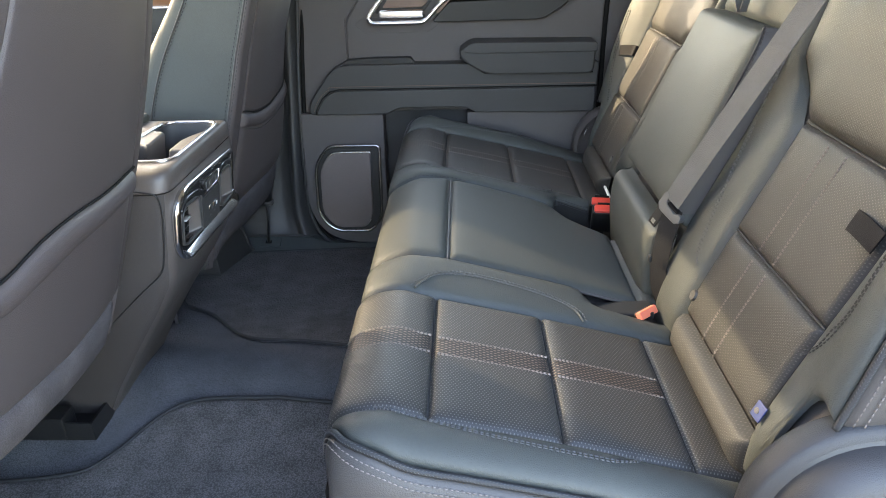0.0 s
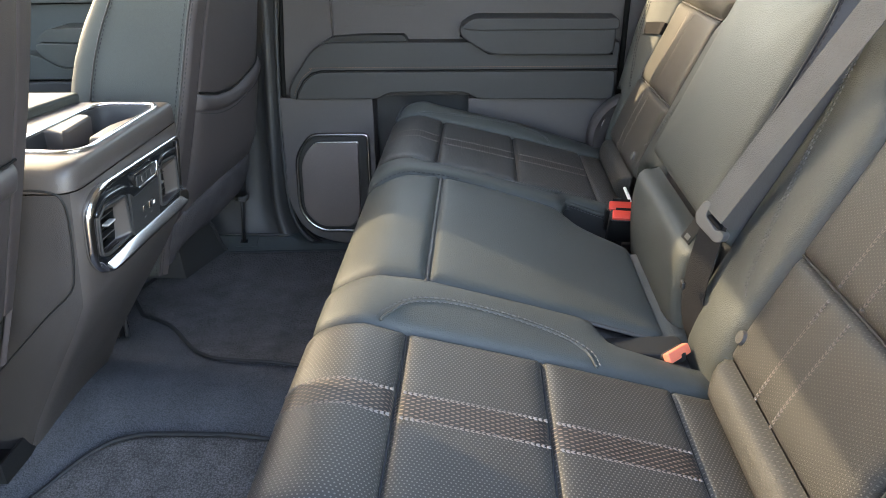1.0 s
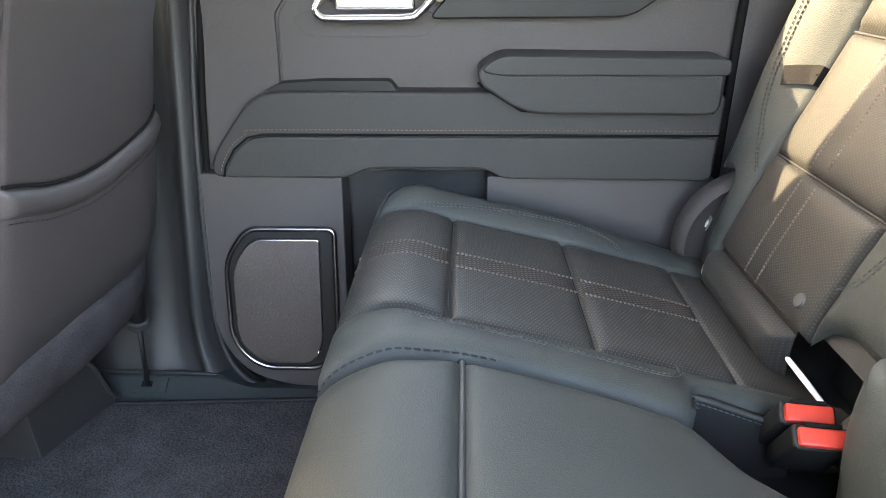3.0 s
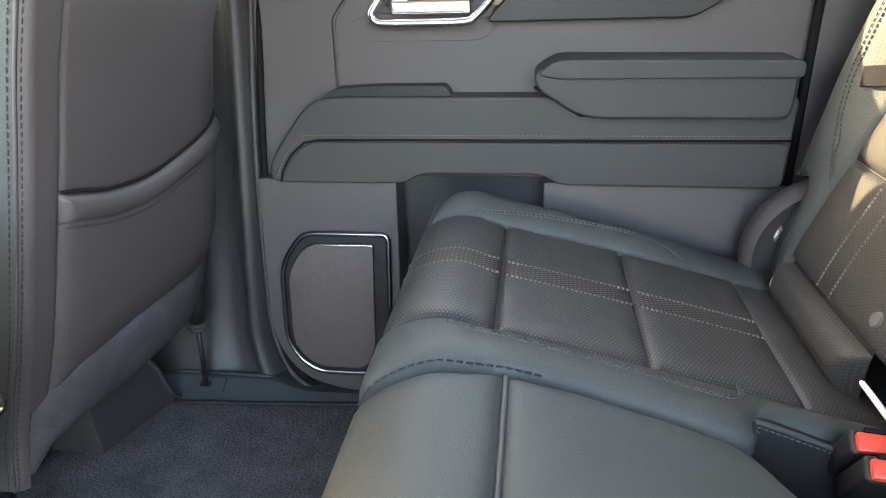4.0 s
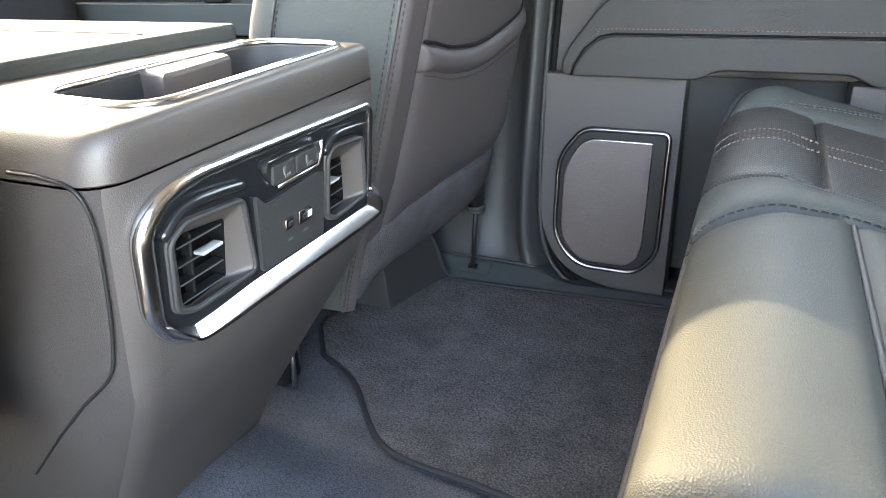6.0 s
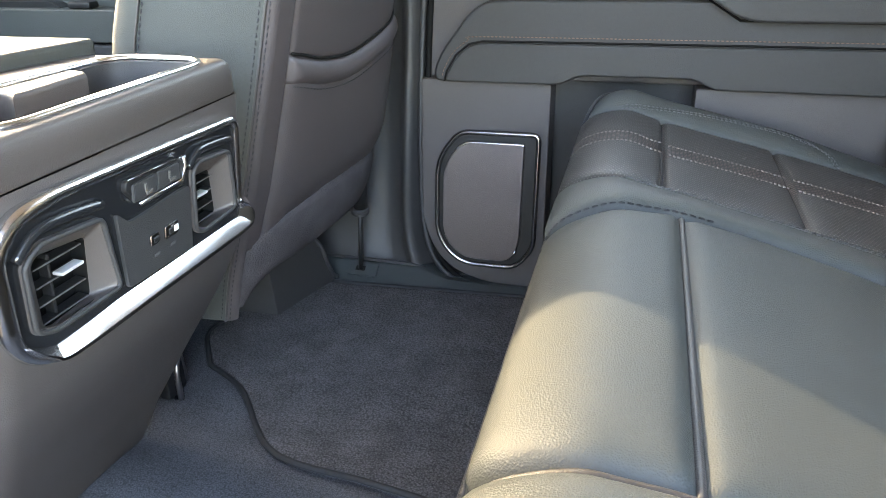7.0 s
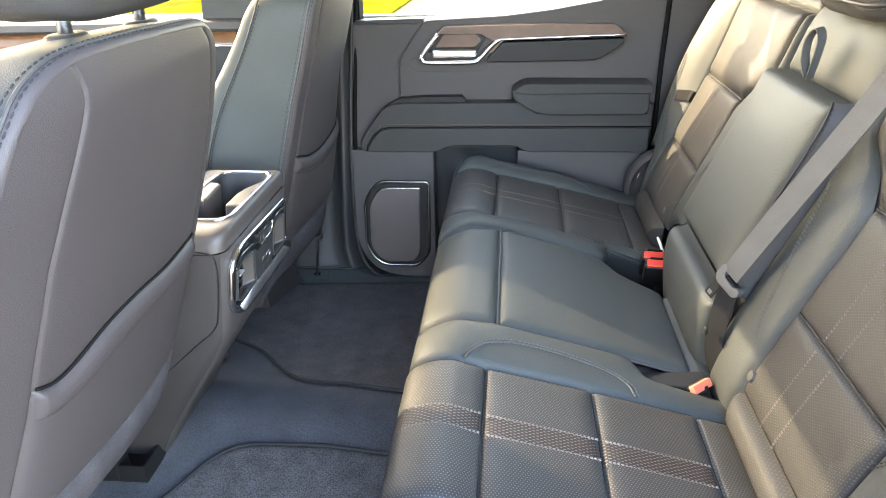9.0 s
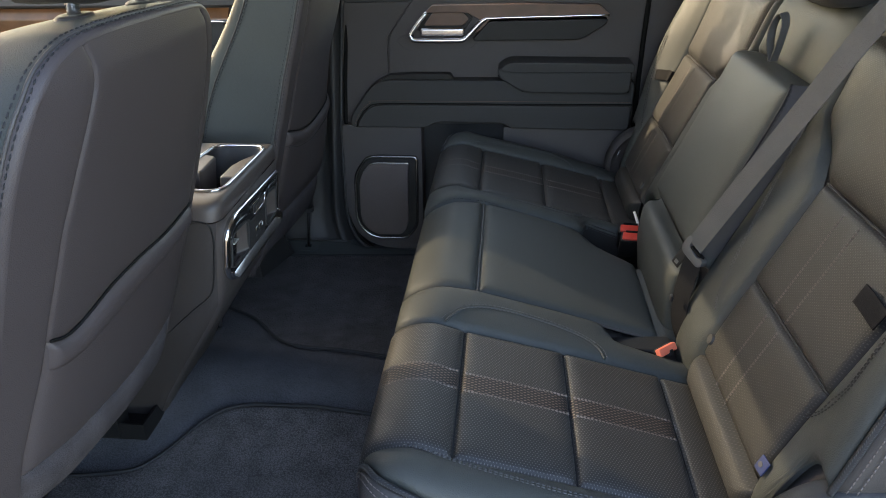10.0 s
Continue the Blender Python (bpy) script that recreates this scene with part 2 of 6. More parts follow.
def rounded(pts, r, n=5):
    """A closed outline with its corners rounded; r is one radius or one for each corner."""
    out = []
    k = len(pts)
    for i in range(k):
        a, b, c = (Vector(pts[(i + j) % k]) for j in (-1, 0, 1))
        rad = r[i] if isinstance(r, (list, tuple)) else r
        u, w = (a - b), (c - b)
        d = min(rad, u.length * 0.49, w.length * 0.49)
        if d < 1e-5:
            out.append(tuple(b))
            continue
        p, q = b + u.normalized() * d, b + w.normalized() * d
        for j in range(n + 1):
            t = j / n
            out.append(tuple(p * (1 - t) ** 2 + b * 2 * t * (1 - t) + q * t * t))
    return out


def prism(outline, at, d0, d1, bevel=0.004, seg=2, axis="y"):
    """An outline in the plane across the axis, drawn from d0 to d1 along it (added to at), with its d1 rim rounded."""
    bm = bmesh.new()

    def place(p, d):
        return {"y": (p[0], at + d, p[1]), "x": (at + d, p[0], p[1]), "z": (p[0], p[1], at + d)}[axis]
    lo = [bm.verts.new(place(p, d0)) for p in outline]
    hi = [bm.verts.new(place(p, d1)) for p in outline]
    k = len(outline)
    bm.faces.new(lo)
    top = bm.faces.new(hi[::-1])
    for i in range(k):
        bm.faces.new((lo[i], lo[(i + 1) % k], hi[(i + 1) % k], hi[i]))
    bmesh.ops.recalc_face_normals(bm, faces=bm.faces)
    if bevel:
        bmesh.ops.bevel(bm, geom=list(top.edges), offset=bevel, segments=seg, affect='EDGES', profile=0.5, clamp_overlap=True)
    return bm


def smooth_path(pts, n=8, closed=False):
    """A Catmull-Rom line through the points."""
    P = [Vector(p) for p in pts]
    k = len(P)
    out = []
    last = k if closed else k - 1
    for i in range(last):
        a = P[i - 1] if (i > 0 or closed) else P[0] * 2 - P[1]
        b, c = P[i], P[(i + 1) % k]
        d = P[(i + 2) % k] if (i + 2 < k or closed) else P[-1] * 2 - P[-2]
        for j in range(n):
            t = j / n
            out.append(0.5 * ((2 * b) + (c - a) * t + (2 * a - 5 * b + 4 * c - d) * t * t + (3 * b - a - 3 * c + d) * t ** 3))
    if not closed:
        out.append(P[-1])
    return out


def tube_data(path, r, seg=8, closed=False, flat=1.0, up=(0, 0, 1)):
    P = [Vector(p) for p in path]
    k = len(P)
    V, F = [], []
    for i in range(k):
        if closed:
            t = P[(i + 1) % k] - P[i - 1]
        else:
            t = P[min(i + 1, k - 1)] - P[max(i - 1, 0)]
        t.normalize()
        a = Vector(up) - t * t.dot(Vector(up))
        if a.length < 1e-4:
            a = Vector((1, 0, 0)) - t * t.x
        a.normalize()
        b = t.cross(a)
        rad = r[i] if isinstance(r, (list, tuple)) else r
        for j in range(seg):
            w = 2 * math.pi * j / seg
            V.append(P[i] + a * (math.cos(w) * rad * flat) + b * (math.sin(w) * rad))
    for i in range(k if closed else k - 1):
        for j in range(seg):
            i2, j2 = (i + 1) % k, (j + 1) % seg
            F.append((i * seg + j, i * seg + j2, i2 * seg + j2, i2 * seg + j))
    if not closed:
        F.append(tuple(range(seg))[::-1])
        F.append(tuple((k - 1) * seg + j for j in range(seg)))
    return V, F


def tube(name, path, r, mat, parent, label="", seg=8, closed=False, flat=1.0, up=(0, 0, 1)):
    V, F = tube_data(path, r, seg, closed, flat, up)
    return link_mesh(name, V, F, mat, parent, label)


def ribbon(name, path, side, width, thick, mat, parent, label=""):
    """A flat strap along a path; side gives the direction of its width at each point."""
    V, F, uv = [], [], []
    P = [Vector(p) for p in path]
    k = len(P)
    run = 0.0
    for i in range(k):
        t = (P[min(i + 1, k - 1)] - P[max(i - 1, 0)]).normalized()
        s = Vector(side[i] if isinstance(side, list) else side)
        s = (s - t * t.dot(s)).normalized()
        nrm = t.cross(s)
        if i:
            run += (P[i] - P[i - 1]).length
        for a, b in ((-0.5, -0.5), (-0.46, -0.5), (0.46, -0.5), (0.5, -0.5), (0.5, 0.5), (0.46, 0.5), (-0.46, 0.5), (-0.5, 0.5)):
            V.append(P[i] + s * (a * width) + nrm * (b * thick))
            uv.append((a * width, run))
    for i in range(k - 1):
        for j in range(8):
            F.append((i * 8 + j, i * 8 + (j + 1) % 8, (i + 1) * 8 + (j + 1) % 8, (i + 1) * 8 + j))
    F.append(tuple(range(8))[::-1])
    F.append(tuple((k - 1) * 8 + j for j in range(8)))
    return link_mesh(name, V, F, mat, parent, label, uv=uv, sharp=40)


def stitches(name, path, normal, mat, parent, length=0.0046, gap=0.0020, w=0.0012, h=0.0008, lift=0.0007, slant=0.0):
    """A row of short raised threads along a path; normal is one direction or one for each point."""
    P = np.array([tuple(p) for p in path], float)
    seg = np.linalg.norm(np.diff(P, axis=0), axis=1)
    run = np.concatenate(([0], np.cumsum(seg)))
    N = np.array(normal, float)
    if N.ndim == 1:
        N = np.repeat(N[None], len(P), 0)

    def at(s):
        return np.array([np.interp(s, run, P[:, i]) for i in range(3)]), np.array([np.interp(s, run, N[:, i]) for i in range(3)])
    V, F = [], []
    s = gap
    while s + length < run[-1]:
        a, na = at(s)
        b, _ = at(s + length)
        t = (b - a) / (np.linalg.norm(b - a) + 1e-9)
        na = na / (np.linalg.norm(na) + 1e-9)
        side = np.cross(na, t)
        a = a + side * slant
        b = b - side * slant
        o = len(V)
        for p, k in ((a, 0.5), ((a + b) / 2, 1.0), (b, 0.5)):
            q = p + na * lift
            V += [q - side * w * k * 0.8 - na * h, q + na * h * k, q + side * w * k * 0.8 - na * h]
        for i in (0, 3):
            F += [(o + i, o + i + 1, o + i + 4, o + i + 3), (o + i + 1, o + i + 2, o + i + 5, o + i + 4)]
        F += [(o, o + 2, o + 1), (o + 6, o + 7, o + 8)]
        s += length + gap
    ob = link_mesh(name, V, F, mat, parent, smooth=True)
    ob["kind"] = "stuff"
    return ob


def spline(pts, n=24):
    """Dense samples of a smooth line through rows of numbers, as an array."""
    P = np.array(pts, float)
    P = np.vstack([2 * P[0] - P[1], P, 2 * P[-1] - P[-2]])
    out = []
    for i in range(1, len(P) - 2):
        a, b, c, d = P[i - 1:i + 3]
        t = np.linspace(0, 1, n, endpoint=False)[:, None]
        out.append(0.5 * (2 * b + (c - a) * t + (2 * a - 5 * b + 4 * c - d) * t ** 2 + (3 * b - a - 3 * c + d) * t ** 3))
    out.append(P[-2][None])
    return np.vstack(out)


def along(poly, ts):
    """Points of a polyline in the plan at shares ts of its length."""
    P = np.array(poly, float)
    run = np.concatenate(([0], np.cumsum(np.linalg.norm(np.diff(P, axis=0), axis=1))))
    s = ts * run[-1]
    return np.stack([np.interp(s, run, P[:, 0]), np.interp(s, run, P[:, 1])], -1)


def normals_of(surf, U, W, e=1e-3):
    p = surf(U, W)
    du, dw = surf(U + e, W) - p, surf(U, W + e) - p
    n = np.cross(du, dw)
    return p, n / (np.linalg.norm(n, axis=-1, keepdims=True) + 1e-12)


def pad(name, surf, south, north, west, east, mat, parent, puff=0.007, soft=0.014, drop=0.006, n=(28, 20), label="",
        flip=False, crease=0.0, open_sides=""):
    """An upholstered panel: a patch of surf between four plan lines (south and north run west to east, west and
    east run south to north), puffed in the middle and pulled down into the seams at its rim."""
    def share(k):
        t = np.linspace(0, 1, k + 1)
        return 0.35 * t + 0.65 * (0.5 - 0.5 * np.cos(np.pi * t))
    a, b = share(n[0]), share(n[1])
    S, N, Wt, E = along(south, a), along(north, a), along(west, b), along(east, b)
    A, B = a[:, None, None], b[None, :, None]
    C = (1 - B) * S[:, None] + B * N[:, None] + (1 - A) * Wt[None] + A * E[None] \
        - ((1 - A) * (1 - B) * S[0] + A * (1 - B) * S[-1] + (1 - A) * B * N[0] + A * B * N[-1])
    P, nrm = normals_of(surf, C[..., 0], C[..., 1])
    if flip:
        nrm = -nrm
    base = P
    rim = []
    for key, line in (("s", base[:, 0]), ("n", base[:, -1]), ("w", base[0]), ("e", base[-1])):
        if key not in open_sides:
            rim.append(line)
    rim = np.vstack(rim)
    d = np.min(np.linalg.norm(base[:, :, None, :] - rim[None, None], axis=-1), axis=-1)
    h = puff * (1 - np.exp(-d / soft)) - drop * np.exp(-(d / (soft * 0.35)) ** 2)
    if crease:
        q = C * 60
        h = h + crease * (np.sin(q[..., 0] * 1.7 + 2 * np.sin(q[..., 1] * 0.6)) * np.sin(q[..., 1] * 1.3 + 1.1)) * (1 - np.exp(-d / soft))
    V = base + nrm * h[..., None]
    k0, k1 = V.shape[:2]
    F = []
    for i in range(k0 - 1):
        for j in range(k1 - 1):
            f = (i * k1 + j, (i + 1) * k1 + j, (i + 1) * k1 + j + 1, i * k1 + j + 1)
            F.append(f[::-1] if flip else f)
    return link_mesh(name, V.reshape(-1, 3), F, mat, parent, label, uv=C.reshape(-1, 2))


def sheet(name, surf, u, w, mat, parent, label="", lift=0.0, flip=False):
    """A plain patch of a surface, u and w being lists of the plan's lines."""
    U, W = np.meshgrid(np.array(u, float), np.array(w, float), indexing="ij")
    P, nrm = normals_of(surf, U, W)
    if flip:
        nrm = -nrm
    V = P + nrm * lift
    k0, k1 = V.shape[:2]
    F = [(i * k1 + j, (i + 1) * k1 + j, (i + 1) * k1 + j + 1, i * k1 + j + 1) for i in range(k0 - 1) for j in range(k1 - 1)]
    if flip:
        F = [f[::-1] for f in F]
    return link_mesh(name, V.reshape(-1, 3), F, mat, parent, label, uv=np.stack([U, W], -1).reshape(-1, 2))


def on(surf, pts, lift=0.0, flip=False, n=10):
    """A smooth line drawn on a surface through plan points, with its normals."""
    C = spline(pts, n)
    P, nrm = normals_of(surf, C[:, 0], C[:, 1])
    if flip:
        nrm = -nrm
    return P + nrm * lift, nrm


def loft(rings, cap=(False, False)):
    V, F = [], []
    k = len(rings[0])
    for r in rings:
        V += r
    for i in range(len(rings) - 1):
        for j in range(k):
            F.append((i * k + j, i * k + (j + 1) % k, (i + 1) * k + (j + 1) % k, (i + 1) * k + j))
    if cap[0]:
        F.append(tuple(range(k))[::-1])
    if cap[1]:
        F.append(tuple((len(rings) - 1) * k + j for j in range(k)))
    return V, F


def strip_mesh(name, rings, mat, parent, label="", flip=False, close=False):
    k = len(rings[0])
    V = [tuple(p) for r in rings for p in r]
    F = [(i * k + j, i * k + j + 1, (i + 1) * k + j + 1, (i + 1) * k + j) for i in range(len(rings) - 1) for j in range(k - 1)]
    if close:
        F.append(tuple((len(rings) - 1) * k + j for j in range(k)))
    return link_mesh(name, V, [f[::-1] for f in F] if flip else F, mat, parent, label, sharp=60)


# ---------------------------------------------------------------- setting
def rect(u0, u1, w0, w1):
    return ([(u0, w0), (u1, w0)], [(u0, w1), (u1, w1)], [(u0, w0), (u0, w1)], [(u1, w0), (u1, w1)])


def structure(ob, label, category=""):
    return tagged(ob, label, category, kind="structure")


def floor_surf(x, y):
    hump = 0.052 * np.exp(-((y + 0.01) / 0.17) ** 2) * np.clip((-0.05 - x) / 0.3, 0, 1)
    rise = 0.05 * np.clip((-0.72 - x) / 0.3, 0, 1) ** 2
    return np.stack([x, y, hump + rise - 0.035], -1)


floor = sheet("floor", floor_surf, np.linspace(-2.0, 0.72, 90), np.linspace(-0.735, 0.735, 60), CARPET, None)
structure(floor, "dark blue-grey moulded carpet on the cab floor")

ground = link_mesh("ground", [(-200, -200, -0.62), (200, -200, -0.62), (200, 200, -0.62), (-200, 200, -0.62)], [(0, 1, 2, 3)], GROUND)
structure(ground, "dry sandy ground around the parked truck")
lawn = prism([(-90, 6.5), (-2.4, 6.5), (-2.2, 15.0), (90, 15.6), (90, 120), (-90, 120)], -0.62, 0.0, 0.03, 0, axis="z")
structure(part("grass", lawn, GRASS, None), "wide field of sunlit yellow-green grass beyond the drive")

# shell of the cab: roof, rear wall, near side with its open doorway
# Unseen roof; front edge set by the sun patch, pale lining bounces light.
ceiling = part("ceiling", rbox((-0.185, 0, 1.29), (1.89, 1.46, 0.05), 0.02), HEADLINER, None)
structure(ceiling, "unseen light grey headliner, its front edge placed to trim the sun")
# Unseen wall; the rear window is left out to stop its light.
wall_rear = part("wall_rear", rbox((0.76, 0, 0.62), (0.05, 1.54, 1.32), 0.01), PLASTIC, None)
structure(wall_rear, "unseen dark rear wall, closed without a window to keep light out")
wall_near = part("wall_near", rbox((-1.28, -0.78, 0.34), (1.5, 0.08, 0.74), 0.02), PLASTIC, None)
structure(wall_near, "inner panel of the closed driver's door")
pillar_near = part("pillar_near", rbox((-0.56, -0.77, 0.62), (0.10, 0.08, 1.28), 0.02), PLASTIC, None)
structure(pillar_near, "dark trim of the pillar beside the open doorway")
rear_post_near = part("pillar_rear_near", rbox((0.66, -0.77, 0.62), (0.12, 0.08, 1.28), 0.02), PLASTIC, None)
structure(rear_post_near, "dark rear pillar trim beside the open doorway")
sill_near = part("sill_near", rbox((0.05, -0.78, -0.03), (1.1, 0.10, 0.06), 0.01), PLASTIC, None)
structure(sill_near, "dark plastic tread plate of the open doorway")
# Unseen panel added to block sky light from the near front side.
blocker_near = part("door_3", rbox((-0.45, -1.30, 0.60), (0.10, 0.96, 1.34), 0.03, 3, Matrix.Rotation(radians(15), 4, 'Z')), PLASTIC, None)
structure(blocker_near, "unseen added panel that blocks sky light beside the doorway")
# Unseen pane added to dim sun and sky light from ahead.
screen = part("window_1", prism([(-2.00, 0.66), (-1.125, 1.300), (-1.125, 1.306), (-2.005, 0.666)], 0.0, -0.74, 0.74, 0), FRONT_DIMMER, None)
structure(screen, "unseen sloping windscreen, tinted to dim light from the front")
dash = part("dashboard", rbox((-1.75, 0, 0.36), (0.5, 1.46, 0.66), 0.08, 4), PLASTIC_SOFT, None)
structure(dash, "dark soft dashboard across the cab")
firewall = part("wall_front", rbox((-2.02, 0, 0.3), (0.05, 1.5, 0.8), 0.01), PLASTIC, None)
structure(firewall, "dark wall under the windscreen")


# ---------------------------------------------------------------- far rear door
def far_door():
    d = thing("door_1", (0, 0.76, 0.0), "dark grey rear door panel with wood strip, armrest and speaker", "car door", kind="structure")
    # metal and card behind everything
    back = [(-0.413, 0.372), (-0.41, 0.45), (-0.385, 0.712), (-0.21, 0.714), (0.0, 0.722), (0.12, 0.735), (0.26, 0.758), (0.38, 0.80),
            (0.46, 0.84), (0.47, 0.372)]
    part("door_card", prism(rounded(back, [0.0, 0, 0.01, 0, 0, 0, 0, 0, 0, 0]), 0.0, 0.86, 0.768, 0.006), PLASTIC, d, "grained charcoal upper door card")
    # upper card, a little proud, right of the slanting seam
    upper = [(-0.283, 0.50), (-0.281, 0.617), (-0.21, 0.715), (0.0, 0.724), (0.12, 0.737), (0.26, 0.760), (0.38, 0.802), (0.405, 0.80), (0.405, 0.50)]
    part("upper_card", prism(rounded(upper, 0.012), 0.0, 0.80, 0.757, 0.003), PLASTIC, d)
    left = [(-0.417, 0.36), (-0.408, 0.712), (-0.213, 0.714), (-0.286, 0.618), (-0.288, 0.36)]
    part("front_card", prism(rounded(left, 0.006), 0.0, 0.80, 0.760, 0.0025), PLASTIC, d)
    # padded middle band with its slanted front end
    pad_o = [(-0.393, 0.377), (-0.395, 0.398), (-0.383, 0.424), (-0.335, 0.487), (-0.312, 0.505), (-0.28, 0.510), (0.385, 0.509), (0.380, 0.374),
             (0.060, 0.376), (0.030, 0.392), (-0.150, 0.392), (-0.180, 0.376)]
    part("padded_band", prism(rounded(pad_o, [0.015, 0.02, 0.02, 0.03, 0.02, 0.01, 0.015, 0.015, 0.02, 0.02, 0.02, 0.02]), 0.0, 0.80, 0.714, 0.009, 4), DOOR_LEATHER, d,
         "soft leather-covered band")
    low_o = [(-0.375, 0.378), (-0.371, 0.393), (-0.354, 0.420), (-0.332, 0.438), (-0.31, 0.443), (0.378, 0.443), (0.376, 0.376),
             (0.060, 0.378), (0.030, 0.394), (-0.150, 0.394), (-0.180, 0.378)]
    part("lower_band", prism(rounded(low_o, 0.012), 0.0, 0.73, 0.707, 0.006, 3), DOOR_LEATHER, d)
    tube("shut_line", [(-0.377, 0.7125, 0.378), (-0.373, 0.7125, 0.3945), (-0.356, 0.7125, 0.4220), (-0.333, 0.7125, 0.4405), (-0.31, 0.7125, 0.4455), (0.0, 0.7125, 0.4455), (0.380, 0.7125, 0.4455)], 0.0017, RUBBER, d, seg=6)
    stitches("stitching", smooth_path([(-0.381, 0.7130, 0.385), (-0.376, 0.7130, 0.400), (-0.359, 0.7130, 0.4275), (-0.334, 0.7130, 0.4465), (-0.31, 0.7130, 0.4525),
                                       (0.0, 0.7130, 0.4525), (0.376, 0.7130, 0.4525)]), (0, -1, 0), THREAD_BROWN, d, w=0.0010)
    # armrest
    arm = [(0.016, 0.545), (0.045, 0.566), (0.366, 0.562), (0.366, 0.483), (0.085, 0.484), (0.022, 0.525)]
    part("armrest", prism(rounded(arm, [0.016, 0.03, 0.02, 0.02, 0.03, 0.016]), 0.0, 0.76, 0.680, 0.009, 4), DOOR_LEATHER, d, "padded vinyl armrest with rolled leather top")
    roll = [(0.020, 0.546), (0.047, 0.567), (0.371, 0.563), (0.371, 0.540), (0.050, 0.540)]
    part("armrest_top", prism(rounded(roll, [0.012, 0.02, 0.01, 0.008, 0.02]), 0.0, 0.76, 0.672, 0.010, 4), DOOR_LEATHER, d, "rolled leather top of the armrest")
    # Black cord paints the shadow line below the armrest.
    tube("armrest_gap", [(0.018, 0.7125, 0.524), (0.084, 0.7125, 0.4825), (0.20, 0.7125, 0.4815), (0.368, 0.7125, 0.4805)], 0.0020, RUBBER, d, seg=6)
    stitches("stitching", [(0.06, 0.6785, 0.536), (0.20, 0.6785, 0.5365), (0.362, 0.6785, 0.5360)], (0, -1, 0.3), THREAD_GREY, d, w=0.0008)
    # window switch on the gloss strip
    part("switch_strip", prism(rounded([(-0.318, 0.500), (-0.280, 0.520), (-0.215, 0.524), (-0.113, 0.524), (-0.103, 0.510), (-0.103, 0.500)], 0.006), 0.0, 0.77, 0.726, 0.003), PLASTIC_DARK, d, "black switch strip")
    part("switch_panel", prism(rounded([(-1.60, 0.470), (-1.60, 0.500), (-1.185, 0.500), (-1.158, 0.488), (-1.150, 0.470)], [0.004, 0.006, 0.010, 0.010, 0.004]), 0.0, 0.79, 0.742, 0.004, 2), PLASTIC_DARK, d, "black window switch panel")
    peaks = [(-1.38, 0.5065), (-1.165, 0.508), (-1.169, 0.517), (-1.193, 0.534), (-1.206, 0.523), (-1.222, 0.532), (-1.238, 0.5205), (-1.38, 0.5205)]
    badge = part("badge", prism(peaks, 0.0, 0.788, 0.7790, 0.001, 1), PLASTIC_DARK, d, "dark badge shaped like a jagged ridge")
    for a, b in (((-1.194, 0.534), (-1.168, 0.517)), ((-1.223, 0.532), (-1.207, 0.523)), ((-1.238, 0.515), (-1.228, 0.510)), ((-1.205, 0.517), (-1.196, 0.510))):
        tube("bright_line", [(a[0], 0.7782, a[1]), (b[0], 0.7782, b[1])], 0.0018, CHROME, badge, seg=6)
    # release handle, wood strip and dark grip
    wood = [(-0.176, 0.690), (-0.158, 0.708), (0.10, 0.711), (0.274, 0.708), (0.303, 0.684), (0.303, 0.680), (-0.005, 0.672), (-0.035, 0.640),
            (-0.055, 0.645), (-0.030, 0.672), (-0.065, 0.690)]
    part("wood_strip", prism(rounded(wood, 0.006), 0.0, 0.77, 0.728, 0.0025, 2), WOOD, d, "brown open-pore wood strip")
    grip = [(-0.008, 0.668), (0.300, 0.674), (0.296, 0.660), (0.235, 0.620), (-0.055, 0.618)]
    part("grip", prism(rounded(grip, [0.008, 0.008, 0.012, 0.02, 0.015]), 0.0, 0.77, 0.727, 0.005, 3), PLASTIC_DARK, d, "dark pull grip")
    cup = [(-0.205, 0.640), (-0.165, 0.692), (-0.072, 0.692), (-0.050, 0.674), (-0.082, 0.632)]
    part("handle_cup", prism(rounded(cup, 0.008), 0.0, 0.765, 0.752, 0.002), PLASTIC_DARK, d, "dark handle recess")
    ring = smooth_path([(-0.172, 0.729, 0.690), (-0.198, 0.727, 0.660), (-0.216, 0.725, 0.634), (-0.210, 0.724, 0.622), (-0.19, 0.723, 0.6195), (-0.13, 0.723, 0.6195),
                        (-0.082, 0.723, 0.6205), (-0.066, 0.724, 0.628), (-0.040, 0.726, 0.655), (-0.020, 0.727, 0.672), (0.0, 0.727, 0.6755), (0.10, 0.727, 0.6785),
                        (0.20, 0.727, 0.6805), (0.302, 0.728, 0.6825)], 5)
    k = len(ring)
    rad = [0.0062 if i < k * 0.72 else 0.0028 for i in range(k)]
    rad = [sum(rad[max(0, i - 3):i + 4]) / len(rad[max(0, i - 3):i + 4]) for i in range(k)]
    tube("handle_trim", ring, rad, CHROME, d, "polished metal trim line", seg=10)
    part("release_lever", rbox((-0.132, 0.736, 0.640), (0.118, 0.016, 0.022), 0.006, 3), CHROME, d, "satin metal door lever")
    part("lever_top", prism(rounded([(-0.182, 0.655), (-0.158, 0.688), (-0.076, 0.688), (-0.060, 0.672), (-0.078, 0.655)], 0.006), 0.0, 0.76, 0.742, 0.003), WOOD, d, "brown lever cover")
    # scooped edge under the handle
    part("handle_scoop", prism(rounded([(-0.262, 0.610), (-0.235, 0.585), (-0.06, 0.585), (-0.03, 0.612), (-0.06, 0.622), (-0.23, 0.626)], 0.012), 0.0, 0.766, 0.7558, 0.001, 3), PLASTIC, d)
